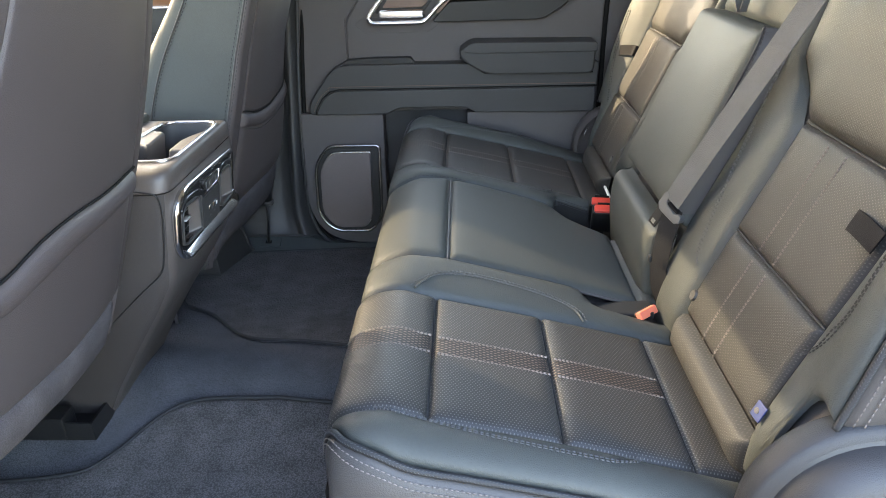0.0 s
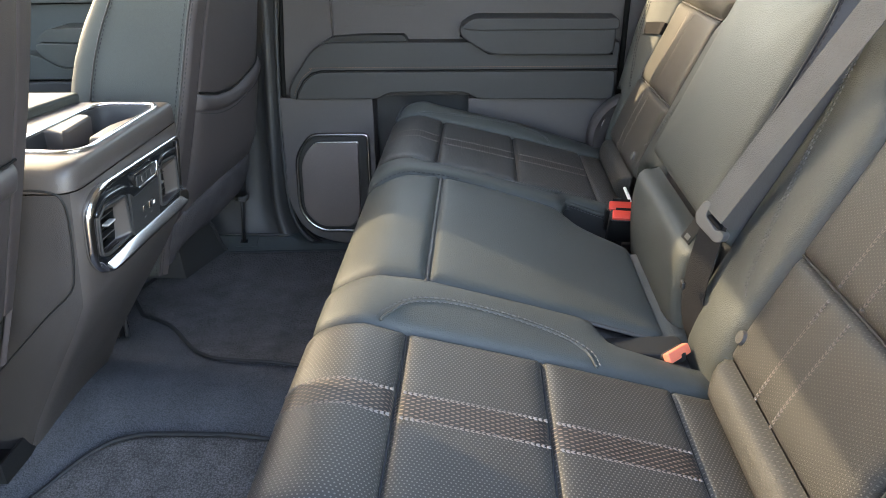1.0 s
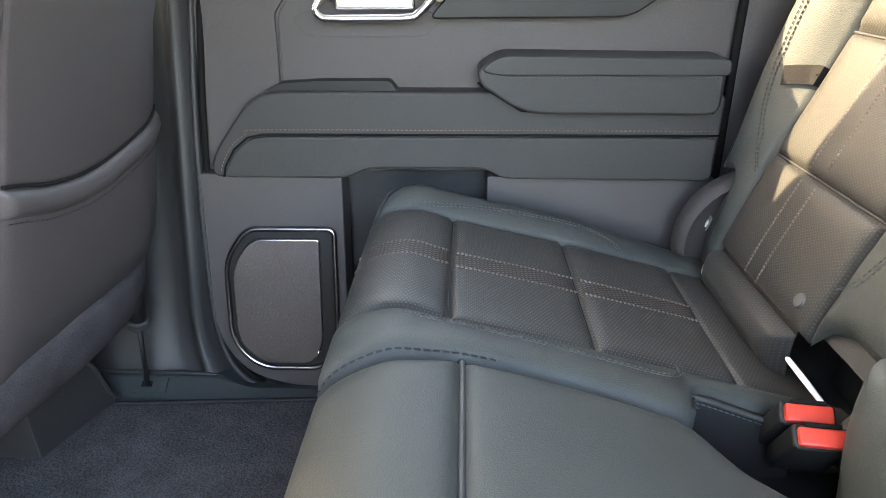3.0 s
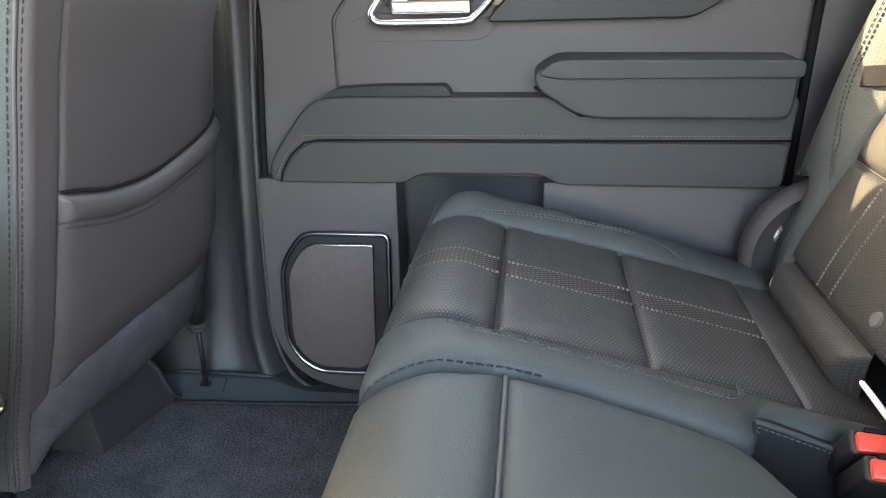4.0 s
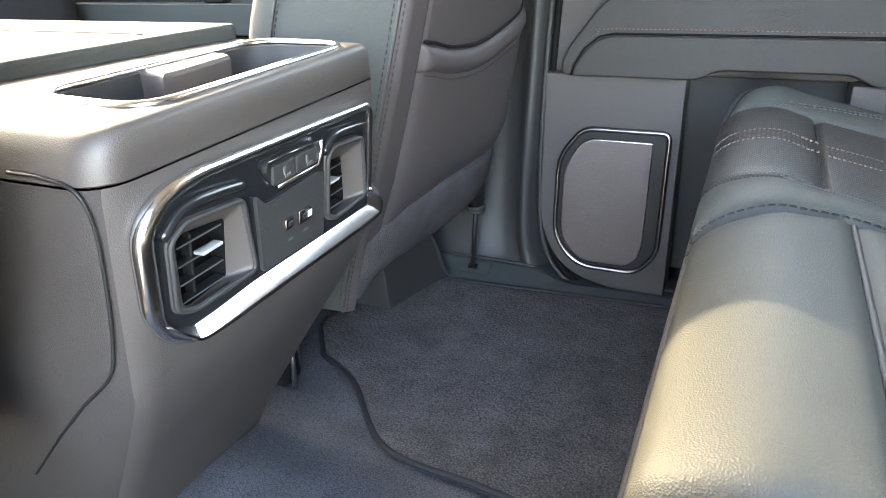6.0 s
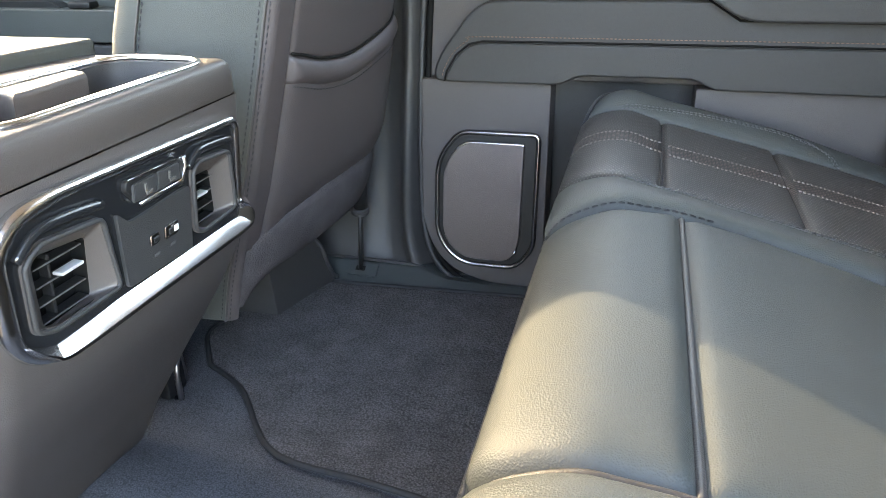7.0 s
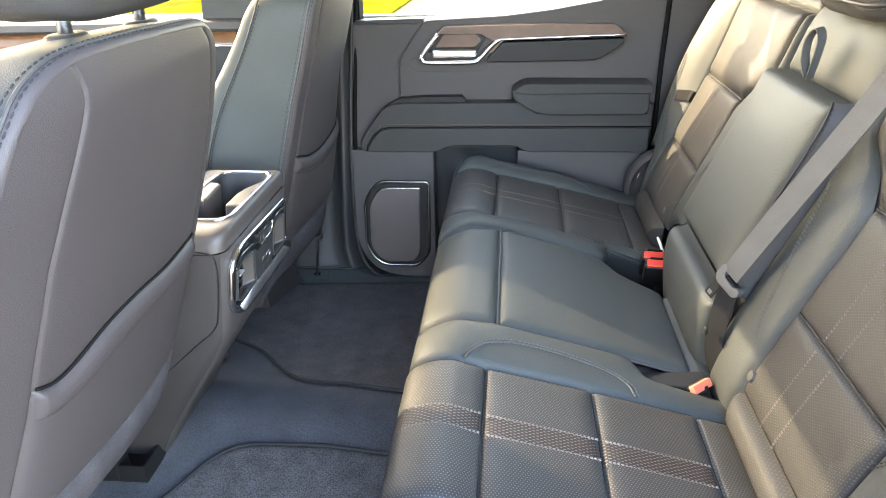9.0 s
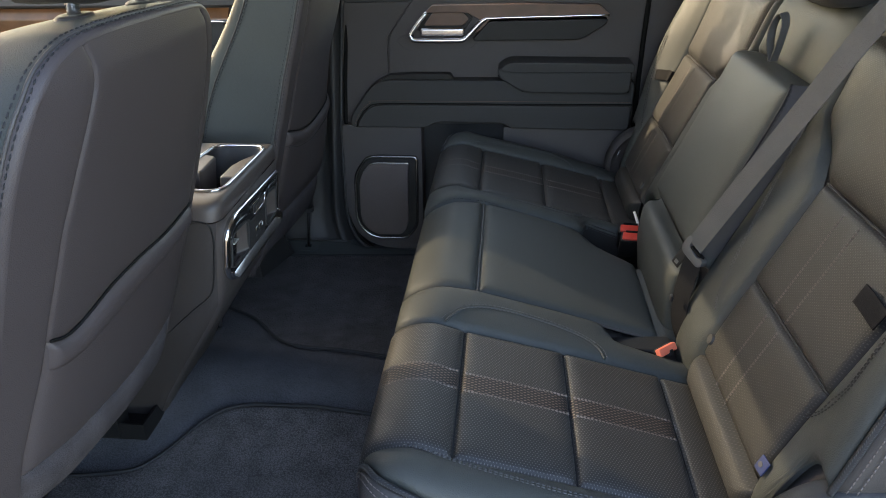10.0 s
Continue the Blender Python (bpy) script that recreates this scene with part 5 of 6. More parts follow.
def front_seat(sgn):
    label = "black leather driver's seat from behind, felt skirt below" if sgn < 0 else "black leather front passenger seat seen from behind"
    s = thing("front_seat", (-0.6, sgn * 0.47, 0.0), label, "car seat", "front seats")
    foot = 0.27 if sgn < 0 else 0.115
    O = seat_outline(foot)
    r = 0.009
    flip = sgn > 0
    z = O[:, 1]
    th = 0.150 + 0.085 * (0.5 - 0.5 * np.cos(math.pi * np.clip((0.86 - z) / 0.36, 0, 1)))
    # rear shell up to the piped seam, then the leather side and top
    turn = [(1.5 * r, 0.003)] + [(r * (1 - math.sin(a)), r * (1 - math.cos(a)) - 0.0028 * math.cos(a)) for a in np.linspace(0, math.pi / 2, 7)]
    strip_mesh("rear_shell", [rim_ring(O, i, d, sgn) for i, d in turn], VINYL, s, "grey-brown vinyl edge", flip)
    sides = [rim_ring(O, -0.005 * math.sin(math.pi * q) + 0.035 * (1 - math.cos(math.pi / 2 * max(0, q - 0.8) / 0.2)), r + (th - r) * (q if q < 0.8 else 0.8 + 0.2 * math.sin(math.pi / 2 * (q - 0.8) / 0.2)), sgn) for q in (0, 0.08, 0.2, 0.35, 0.5, 0.65, 0.8, 0.85, 0.9, 0.94, 0.98, 1.0)]
    strip_mesh("backrest", sides, LEATHER, s, "leather side and top of the backrest", flip, close=True)
    tube("piping", rim_ring(O, -0.0005, r, sgn), 0.0022, LEATHER_SIDE, s, "piped seam", seg=6)
    cen = np.array((0.0, sgn * 0.49, 0.5))
    for d, w in ((r - 0.0050, 0.0), (r + 0.0070, 0.0)):
        ring = rim_ring(O, 0.0006 if d < r else -0.001, d, sgn)
        nrm = ring - cen
        nrm[:, 0] = 0.25 if d < r else 0.0
        nrm /= np.linalg.norm(nrm, axis=1)[:, None]
        stitches("stitching", ring, nrm, BINDING, s, length=0.0058, gap=0.0030, lift=0.0012, w=0.0014)
    flipy = lambda pts: [(sgn * y, zz) for y, zz in pts]

    def patch(name, lower, upper, inner, outer, mat, puff, soft, label="", n=(30, 30), drop=0.003, free=""):
        lower, upper, inner, outer = map(flipy, (lower, upper, inner, outer))
        if sgn < 0:
            lower, upper, inner, outer = lower[::-1], upper[::-1], outer, inner
            free = free.translate(str.maketrans("we", "ew"))
        return pad(name, rear_surf, lower, upper, inner, outer, mat, s, puff, soft=soft, drop=drop, n=n, label=label, open_sides=free)

    def run(pts, z0, z1, n=14):
        P = np.array(pts)
        zz = np.linspace(z0, z1, n)
        return [(float(np.interp(q, P[:, 1], P[:, 0])), float(q)) for q in zz]
    if sgn < 0:
        mouth = [(0.287, 0.560), (0.33, 0.562), (0.40, 0.562), (0.48, 0.567), (0.55, 0.565), (0.61, 0.552), (0.640, 0.551), (0.668, 0.562)]
        low = [(0.287, 0.350), (0.45, 0.343), (0.60, 0.362), (0.700, 0.385)]
        hem = [(q, w - 0.038) for q, w in [(0.287, 0.560), (0.33, 0.562), (0.40, 0.560), (0.48, 0.560), (0.55, 0.553), (0.61, 0.546), (0.640, 0.549), (0.670, 0.560)]]
        skirt = [(0.300, 0.268), (0.45, 0.272), (0.60, 0.292), (0.680, 0.315)]
    else:
        mouth = [(0.287, 0.494), (0.312, 0.488), (0.352, 0.477), (0.41, 0.470), (0.46, 0.471), (0.52, 0.480), (0.58, 0.488), (0.668, 0.498)]
        low = [(0.262, 0.238), (0.304, 0.258), (0.40, 0.270), (0.50, 0.272), (0.60, 0.270), (0.680, 0.265)]
        hem = [(q, w - 0.036) for q, w in mouth]
        skirt = [(0.264, 0.130), (0.278, 0.126), (0.300, 0.158), (0.334, 0.168), (0.40, 0.166), (0.46, 0.168), (0.575, 0.174), (0.62, 0.184), (0.670, 0.206)]
    g = np.gradient(O, axis=0)
    g /= np.linalg.norm(g, axis=1)[:, None]
    I = O + np.stack([g[:, 1], -g[:, 0]], -1) * r
    k = int(np.argmax(I[:, 1]))
    zt = float(np.interp(0.608, I[k:, 0], I[k:, 1]))
    zi = float(np.interp(0.318, I[:k, 0], I[:k, 1]))
    edge_o = [tuple(p) for p in I[k:][::-1] if p[1] < zt - 0.002]
    edge_i = [tuple(p) for p in I[:k] if p[1] < zi - 0.002]
    seam_out = [(0.690, 0.10), (0.697, 0.30), (0.694, 0.42), (0.684, 0.48), (0.674, 0.53), (0.669, 0.59), (0.655, 0.685), (0.634, 0.748), (0.612, 0.797), (0.600, 0.825), (0.600, 0.846), (0.608, zt)]
    seam_in = [(0.287, 0.10), (0.287, 0.80), (0.300, 0.840), (0.318, zi)]
    top = [(0.318, zi)] + [tuple(p) for p in I if 0.33 < p[0] < 0.60 and p[1] > 0.8] + [(0.608, zt)]
    patch("rear_panel", mouth, top, run(seam_in, mouth[0][1], zi, 30), run(seam_out, mouth[-1][1], zt, 30), VINYL, 0.0028, 0.004, "smooth grey-brown vinyl rear panel", (44, 54), drop=0.002, free="n")
    pm = [(q, w - 0.004) for q, w in mouth]
    patch("pocket", low, pm, run(seam_in, low[0][1], pm[0][1]), run(seam_out, low[-1][1], pm[-1][1]), VINYL, 0.009, 0.014, "vinyl map pocket", (36, 30))
    patch("pocket_hem", hem, [(q, w - 0.001) for q, w in mouth], [hem[0], mouth[0]], [hem[-1], mouth[-1]], VINYL, 0.0145, 0.007, "rolled hem of the map pocket", (40, 10), drop=0.002)
    # Black cord along the mouth paints the shade inside the pocket.
    P, nn = on(rear_surf, flipy([(q, w + 0.0025) for q, w in mouth]), 0.0035)
    tube("pocket_slit", P, 0.0018, RUBBER, s, "black cord that paints the shade in the pocket's slit", seg=6)
    P, nn = on(rear_surf, flipy(hem), 0.0095, sgn < 0)
    stitches("stitching", P, nn, BINDING, s, length=0.006, gap=0.002)
    lo = low[-1][1] - 0.03
    at = lambda line, q: float(np.interp(q, [p[1] for p in line], [p[0] for p in line]))
    patch("edge_band", [(at(seam_out, lo), lo), (at(edge_o, lo), lo)], [(0.608, zt), edge_o[-1]], run(seam_out, lo, zt, 30), [(at(edge_o, lo), lo)] + [p for p in edge_o if p[1] > lo], VINYL, 0.0028, 0.003, n=(24, 60), drop=0.002, free="nes")
    patch("edge_band", [(at(edge_i, lo), lo), (0.287, lo)], [edge_i[-1], (0.318, zi)], [(at(edge_i, lo), lo)] + [p for p in edge_i if p[1] > lo], run(seam_in, lo, zi, 30), VINYL, 0.0028, 0.004, n=(12, 50), drop=0.002, free="nws")
    patch("skirt", skirt, [(q, w + 0.006) for q, w in low], [skirt[0], (low[0][0], low[0][1] + 0.006)], [skirt[-1], (low[-1][0], low[-1][1] + 0.006)], FELT, 0.012, 0.018, "grey felt skirt under the seat back", (34, 14), drop=0.008)
    # seam down the inner side of the backrest
    line = [(x - t * 0.72, y, zz) for (x, y, zz), t in zip(rim_ring(O, -0.0052, 0.0, sgn), th) if 0.45 < zz < 0.85 and abs(y) < 0.30]
    stitches("stitching", line, (0.0, -sgn, 0.0), BINDING, s, length=0.0055, gap=0.003, lift=0.0018, w=0.0016)
    tube("seam", [(x - 0.006, y + sgn * 0.0005, zz) for x, y, zz in line], 0.0016, LEATHER_SIDE, s, seg=6)
    headrest(s, -0.428, sgn * 0.432, 0.888, 0.146, 0.060, 0.20, ((sgn * 0.350, 0.8615), (sgn * 0.502, 0.8675)))
    # seat base ahead, on its rail
    part("seat_base", rbox((-0.95, sgn * 0.45, 0.24), (0.50, 0.44, 0.26), 0.05, 4), LEATHER_SIDE, s)
    if sgn < 0:
        tray = part("rail_cover", rbox((-0.742, -0.168, -0.004), (0.125, 0.076, 0.012), 0.004, 2), PLASTIC_DARK, s, "black plastic rail cover")
        part("cover_side", rbox((-0.742, -0.206, 0.012), (0.125, 0.006, 0.040), 0.002, 2), PLASTIC_DARK, tray)
        part("cover_side", rbox((-0.742, -0.130, 0.010), (0.125, 0.006, 0.036), 0.002, 2), PLASTIC_DARK, tray)
        part("cover_lip", rbox((-0.680, -0.168, 0.012), (0.006, 0.082, 0.040), 0.002, 2), PLASTIC_DARK, tray)
        part("rail", rbox((-0.94, -0.190, 0.020), (0.42, 0.045, 0.050), 0.005, 2), PLASTIC_DARK, s)
        part("rail_post", rbox((-0.800, -0.175, 0.110), (0.02, 0.030, 0.17), 0.006, 2), PLASTIC_DARK, s)
    else:
        hull = rounded([(0.50, -0.040), (0.50, 0.098), (0.585, 0.100), (0.618, 0.090), (0.634, 0.050), (0.648, 0.0), (0.662, -0.040)], [0.004, 0.02, 0.03, 0.02, 0.02, 0.02, 0.004])
        bm = prism(hull, -0.86, 0.0, 0.24, 0.014, 4, axis="x")
        for v in bm.verts:
            v.co.x -= 0.30 * (0.64 - v.co.y) + 0.10 * max(0.0, v.co.z)
        cover = part("rail_cover", bm, PLASTIC_PILLAR, s, "brown-grey plastic rail cover")
        tube("cover_lip", smooth_path([(-0.640, 0.618, 0.088), (-0.627, 0.630, 0.062), (-0.621, 0.641, 0.020), (-0.618, 0.654, -0.010), (-0.617, 0.672, -0.026)], 6), 0.0042, PLASTIC_SOFT, cover, seg=8)
    return s


front_seat(-1)
front_seat(1)

anchor = thing("belt_anchor_rod", (-0.53, 0.66, 0.02), "thin black rod with a knob beside the seat", "seat belt anchor")
tube("rod", [(-0.573, 0.690, -0.016), (-0.551, 0.662, 0.130)], 0.0044, PLASTIC_DARK, anchor, seg=10)
tube("knob", [(-0.5518, 0.6630, 0.124), (-0.5515, 0.6626, 0.127), (-0.5510, 0.6620, 0.130), (-0.5508, 0.6617, 0.1315), (-0.5505, 0.6613, 0.134), (-0.5500, 0.6607, 0.138), (-0.5495, 0.6601, 0.141)],
     [0.013, 0.018, 0.018, 0.0155, 0.018, 0.018, 0.013], PLASTIC_SOFT, anchor, "ribbed black knob", seg=18)
tube("sleeve", [(-0.5497, 0.6603, 0.139), (-0.541, 0.650, 0.195)], 0.0135, PLASTIC_DARK, anchor, seg=14)
plate = Matrix.Rotation(radians(33), 4, 'X')
part("foot_plate", rbox((-0.566, 0.6885, -0.0115), (0.062, 0.030, 0.0035), 0.001, 2, plate), PLASTIC_TEAL, anchor, "thin plastic plate round the rod's foot")
part("foot_slot", rbox((-0.572, 0.6890, -0.0100), (0.020, 0.011, 0.0035), 0.001, 2, plate), RUBBER, anchor, "dark slot for the rod")


# ---------------------------------------------------------------- centre console
def smooth2(pts, n=6):
    return [tuple(p) for p in spline(pts, n)]


def holed(outline, holes, x, back=None):
    """A flat plate across x with holes through it; back gives the depth to which its rims run."""
    bm = bmesh.new()
    loops = []
    for ring in (outline, *holes):
        vs = [bm.verts.new((x, y, z)) for y, z in ring]
        loops.append(vs)
        for a, b in zip(vs, vs[1:] + vs[:1]):
            bm.edges.new((a, b))
    bmesh.ops.triangle_fill(bm, use_beauty=True, edges=bm.edges[:], normal=(1, 0, 0))
    if back is not None:
        for vs in loops:
            deep = [bm.verts.new((back, v.co.y, v.co.z)) for v in vs]
            for n in range(len(vs)):
                bm.faces.new((vs[n], deep[n], deep[(n + 1) % len(vs)], vs[(n + 1) % len(vs)]))
    bmesh.ops.recalc_face_normals(bm, faces=bm.faces)
    return bm


def inset(ring, d):
    """A ring drawn in towards its middle by about d."""
    cy, cz = sum(p[0] for p in ring) / len(ring), sum(p[1] for p in ring) / len(ring)
    out = []
    for y, z in ring:
        k = math.hypot(y - cy, z - cz)
        out.append((y - (y - cy) / k * d, z - (z - cz) / k * d))
    return out


VENTS = (([(-0.167, 0.380), (-0.167, 0.437), (-0.150, 0.447), (-0.086, 0.440), (-0.074, 0.371), (-0.148, 0.371)],
          [(-0.142, 0.371), (-0.144, 0.422), (-0.138, 0.428), (-0.089, 0.422), (-0.091, 0.370), (-0.136, 0.367)], (-0.113, 0.4070), 0.016),
         ([(0.032, 0.374), (0.032, 0.436), (0.042, 0.443), (0.097, 0.437), (0.107, 0.370), (0.046, 0.366)],
          [(0.042, 0.368), (0.042, 0.414), (0.048, 0.420), (0.086, 0.418), (0.094, 0.368), (0.052, 0.364)], (0.060, 0.4005), 0.016))


def air_vent(rim, mouth, knob, deep, panel):
    """A funnel-shaped vent sunk in the panel: rim, flared walls, a mouth painted black for its shade, slats and a
    bright tab.
    """
    ring, throat = rounded(rim, 0.007, 4), rounded(mouth, 0.004, 4)
    at = lambda pts, x: [(x, y, z) for y, z in pts]
    V, F = loft([at(inset(ring, -0.0005), -0.4505), at(inset(ring, 0.001), -0.4468), at(inset(ring, 0.005), -0.4475), at(inset(throat, -0.001), -0.4480 - deep), at(throat, -0.4500 - deep)])
    vent = link_mesh("air_vent", V, F, PLASTIC_BROWN, panel, "flared air vent with horizontal slats", sharp=40)
    tube("vent_rim", at(inset(ring, 0.002), -0.4472), 0.0023, PLASTIC_SOFT, vent, "dark rounded vent rim", closed=True, seg=8, up=(1, 0, 0))
    # Black plate puts the depth's shade into colour.
    part("vent_mouth", prism(throat, -0.470 - deep, 0.0, 0.0055, 0.0, axis="x"), RUBBER, vent, "black plate that paints the shade in the vent's mouth")
    y0, y1 = min(p[0] for p in mouth), max(p[0] for p in mouth)
    z0, z1 = min(p[1] for p in mouth), max(p[1] for p in mouth)
    # the throat goes on behind the funnel, its shade painted black all round
    V, F = loft([at(throat, -0.4498 - deep), at(throat, -0.466 - deep)])
    link_mesh("vent_throat", V, F, RUBBER, vent, "throat of the vent, its shade painted black", sharp=40)
    for i in range(4):
        z = z0 + 0.005 + i * (z1 - z0 - 0.014) / 3
        part("slat", rbox((-0.4535 - deep, (y0 + y1) / 2 - 0.002, z), (0.010, (y1 - y0) * 0.90, 0.0016), 0.0006, 1, Matrix.Rotation(radians(8), 4, 'Y')), PLASTIC_DARK, vent)
        # Paler strip paints the light on the slat's front edge.
        part("slat_edge", rbox((-0.4484 - deep, (y0 + y1) / 2 - 0.002, z - 0.0004), (0.0012, (y1 - y0) * 0.88, 0.0014), 0.0004, 1), LATCH, vent)
    part("slat_bar", rbox((-0.4560 - deep, knob[0] - 0.012, (z0 + z1) / 2), (0.010, 0.003, (z1 - z0) * 0.86), 0.0008, 1), PLASTIC_DARK, vent)
    part("vent_knob", rbox((-0.4455 - deep, *knob), (0.010, (y1 - y0) * 0.42, 0.0032), 0.0012), SILVER, vent, "bright vent adjuster tab")
    # gloss lip over the vent
    lip = [(-0.4480, y, z) for y, z in smooth2([(rim[1][0] - 0.004, rim[1][1] + 0.004), (rim[2][0], rim[2][1] + 0.008), ((rim[2][0] + rim[3][0]) / 2, rim[2][1] + 0.0075), (rim[3][0], rim[3][1] + 0.010)])]
    tube("gloss_lip", lip, 0.0042, BLACK_GLOSS, vent, "glossy black lip above the vent", seg=8, up=(1, 0, 0))


def console():
    c = thing("centre_console", (-0.7, -0.04, 0.0), "dark brown-grey centre console with cup holders and rear air vents", "centre console")
    lev = [(-0.03, -0.628, -0.135, 0.135, 0.03), (0.06, -0.591, -0.150, 0.137, 0.03), (0.16, -0.538, -0.172, 0.135, 0.035), (0.26, -0.483, -0.196, 0.133, 0.035),
           (0.318, -0.4565, -0.206, 0.132, 0.03), (0.332, -0.455, -0.208, 0.132, 0.03), (0.478, -0.455, -0.208, 0.132, 0.03), (0.486, -0.455, -0.207, 0.131, 0.03)]
    rings = [[(x, y, z) for x, y in rounded([(-1.15, y0), (xr, y0), (xr, y1), (-1.15, y1)], [r, r, 0.010, r], 6)] for z, xr, y0, y1, r in lev]
    V, F = loft(rings)
    # the flat rear face is left out here and filled in round the vents
    flat = [f for f in F if all(abs(V[i][0] + 0.455) < 1e-4 for i in f) and all(0.33 < V[i][2] < 0.48 for i in f)]
    wall = lambda z: float(np.interp(z, [q[0] for q in lev], [q[2] for q in lev]))
    # Side faces are split off and coloured darker than the body.
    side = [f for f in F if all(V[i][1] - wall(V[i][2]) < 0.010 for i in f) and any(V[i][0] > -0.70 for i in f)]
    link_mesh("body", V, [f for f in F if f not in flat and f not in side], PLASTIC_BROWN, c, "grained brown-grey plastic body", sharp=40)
    link_mesh("side_panel", V, side, CONSOLE_SIDE, c, "grained side panel in a darker brown than the body", sharp=40)
    ys = [V[i][1] for f in flat for i in f]
    holes = [inset(rounded(rim, 0.007, 4), -0.0002) for rim, *_ in VENTS]
    wide = [(-0.178, 0.332), (0.118, 0.332), (0.118, 0.478), (-0.178, 0.478)]
    wide = [(min(ys) if y < 0 else max(ys), z) for y, z in wide]
    part("rear_face", holed(wide, holes, -0.455), PLASTIC_BROWN, c, "grained plastic rear face")
    up = [(0.4868, -0.4565, -0.2055, 0.1295), (0.4885, -0.4550, -0.2075, 0.1310), (0.506, -0.456, -0.205, 0.129), (0.516, -0.457, -0.200, 0.126), (0.521, -0.460, -0.192, 0.120)]
    rings = [[(x, y, z) for x, y in rounded([(-1.15, y0), (xr, y0), (xr, y1), (-1.15, y1)], [0.03, 0.03, 0.014, 0.03], 6)] for z, xr, y0, y1 in up]
    tray = lambda d: [(-0.588 - d, -0.136 - d), (-0.476 + d, -0.146 - d), (-0.471 + d, 0.099 + d), (-0.574 - d, 0.101 + d)]
    hole = rounded(tray(0.0), 0.032, 6)
    rings.append([(x, y, 0.5222) for x, y in rounded(tray(0.007), 0.036, 6)])
    rings.append([(x, y, 0.520) for x, y in hole])
    V, F = loft(rings)
    link_mesh("top_shell", V, F, PLASTIC_BROWN, c, "grained plastic top shell", sharp=50)
    tube("tray_ring", [(x, y, 0.5226) for x, y in rounded(tray(0.0035), 0.035, 8)], 0.0036, CHROME, c, "satin metal ring round the cup holders", closed=True, seg=8)
    V, F = loft([[(x, y, 0.520) for x, y in hole], [(x, y, 0.50) for x, y in rounded(tray(-0.002), 0.032, 6)], [(x, y, 0.445) for x, y in rounded(tray(-0.008), 0.034, 6)]], (False, True))
    link_mesh("cup_well", V, [f[::-1] for f in F], PLASTIC_SOFT, c, "dark cup holder well", sharp=40)
    # the middle of the well is bridged by a broad block, hollowed towards both cups, and a low shelf lies behind it
    arc = lambda cx, cy, r, a0, a1: [(cx + r * math.cos(radians(a)), cy + r * math.sin(radians(a))) for a in np.linspace(a0, a1, 9)]
    block = [(-0.640, -0.052), *arc(-0.575, -0.085, 0.042, 125, 55), (-0.547, -0.040), (-0.551, 0.034), *arc(-0.556, 0.082, 0.040, 265, 200), (-0.640, 0.072)]
    part("cup_divider", prism(block, 0.445, 0.0, 0.0775, 0.005, 3, axis="z"), PLASTIC_BROWN, c, "raised block between the cups")
    ledge = [(-0.508, -0.060), (-0.466, -0.062), (-0.466, 0.070), (-0.480, 0.072), (-0.500, 0.030), (-0.508, 0.0)]
    part("cup_shelf", prism(rounded(ledge, 0.006), 0.445, 0.0, 0.0715, 0.005, 3, axis="z"), PLASTIC_BROWN, c, "low shelf beside the cups")
    for y in (-0.108, 0.062):
        bm = bmesh.new()
        bmesh.ops.create_cone(bm, cap_ends=True, segments=28, radius1=0.024, radius2=0.024, depth=0.003, matrix=Matrix.Translation((-0.545 + 0.1 * y, y, 0.4475)))
        part("cup_floor", bm, RUBBER, c, "black rubber cup mat")
    lid = part("lid", prism(rounded([(-1.12, -0.195), (-0.692, -0.195), (-0.614, 0.128), (-1.12, 0.128)], [0.03, 0.03, 0.012, 0.03]), 0.514, 0.0, 0.023, 0.010, 5, axis="z"), LEATHER, c, "padded leather armrest lid")
    tube("seam", smooth_path([(-1.10, 0.045, 0.5372), (-0.70, 0.043, 0.5372), (-0.668, 0.036, 0.5366), (-0.654, 0.022, 0.5340), (-0.648, 0.014, 0.5270)], 6), 0.0014, LEATHER_SIDE, lid, seg=6)
    # shut line of the grained side panel
    cut = [(-0.530, -0.2095, 0.494), (-0.500, -0.2095, 0.493), (-0.474, -0.2085, 0.486), (-0.466, -0.2060, 0.462), (-0.465, -0.2055, 0.420), (-0.467, -0.2065, 0.372), (-0.474, -0.2085, 0.345), (-0.512, -0.2050, 0.306), (-0.575, -0.1905, 0.238), (-0.640, -0.1735, 0.165)]
    tube("seam", smooth_path(cut, 8), 0.0014, PLASTIC_DARK, c, seg=6)
    # rear panel
    out = rounded([(-0.135, 0.474), (0.106, 0.464), (0.113, 0.457), (0.116, 0.372), (0.136, 0.352), (0.128, 0.337), (-0.142, 0.345), (-0.172, 0.362), (-0.185, 0.384), (-0.187, 0.452), (-0.166, 0.470)],
                  [0.02, 0.004, 0.004, 0.008, 0.008, 0.008, 0.02, 0.014, 0.014, 0.014, 0.014], 5)
    panel = part("rear_panel", holed(out, holes, -0.4505, -0.4560), BLACK_GLOSS, c, "glossy black rear panel")
    tube("bezel", [(-0.4500, y, z) for y, z in out], [0.0044 + 0.0032 * min(1.0, max(0.0, (-0.10 - y) / 0.06)) * min(1.0, max(0.0, (z - 0.355) / 0.04)) for y, z in out], CHROME, panel, "satin metal bezel", closed=True, seg=8, up=(1, 0, 0))
    tube("top_line", [(-0.4472, -0.128, 0.4725), (-0.4472, 0.0, 0.4673), (-0.4472, 0.106, 0.4630)], 0.0020, CHROME, panel, "thin bright line", seg=6)
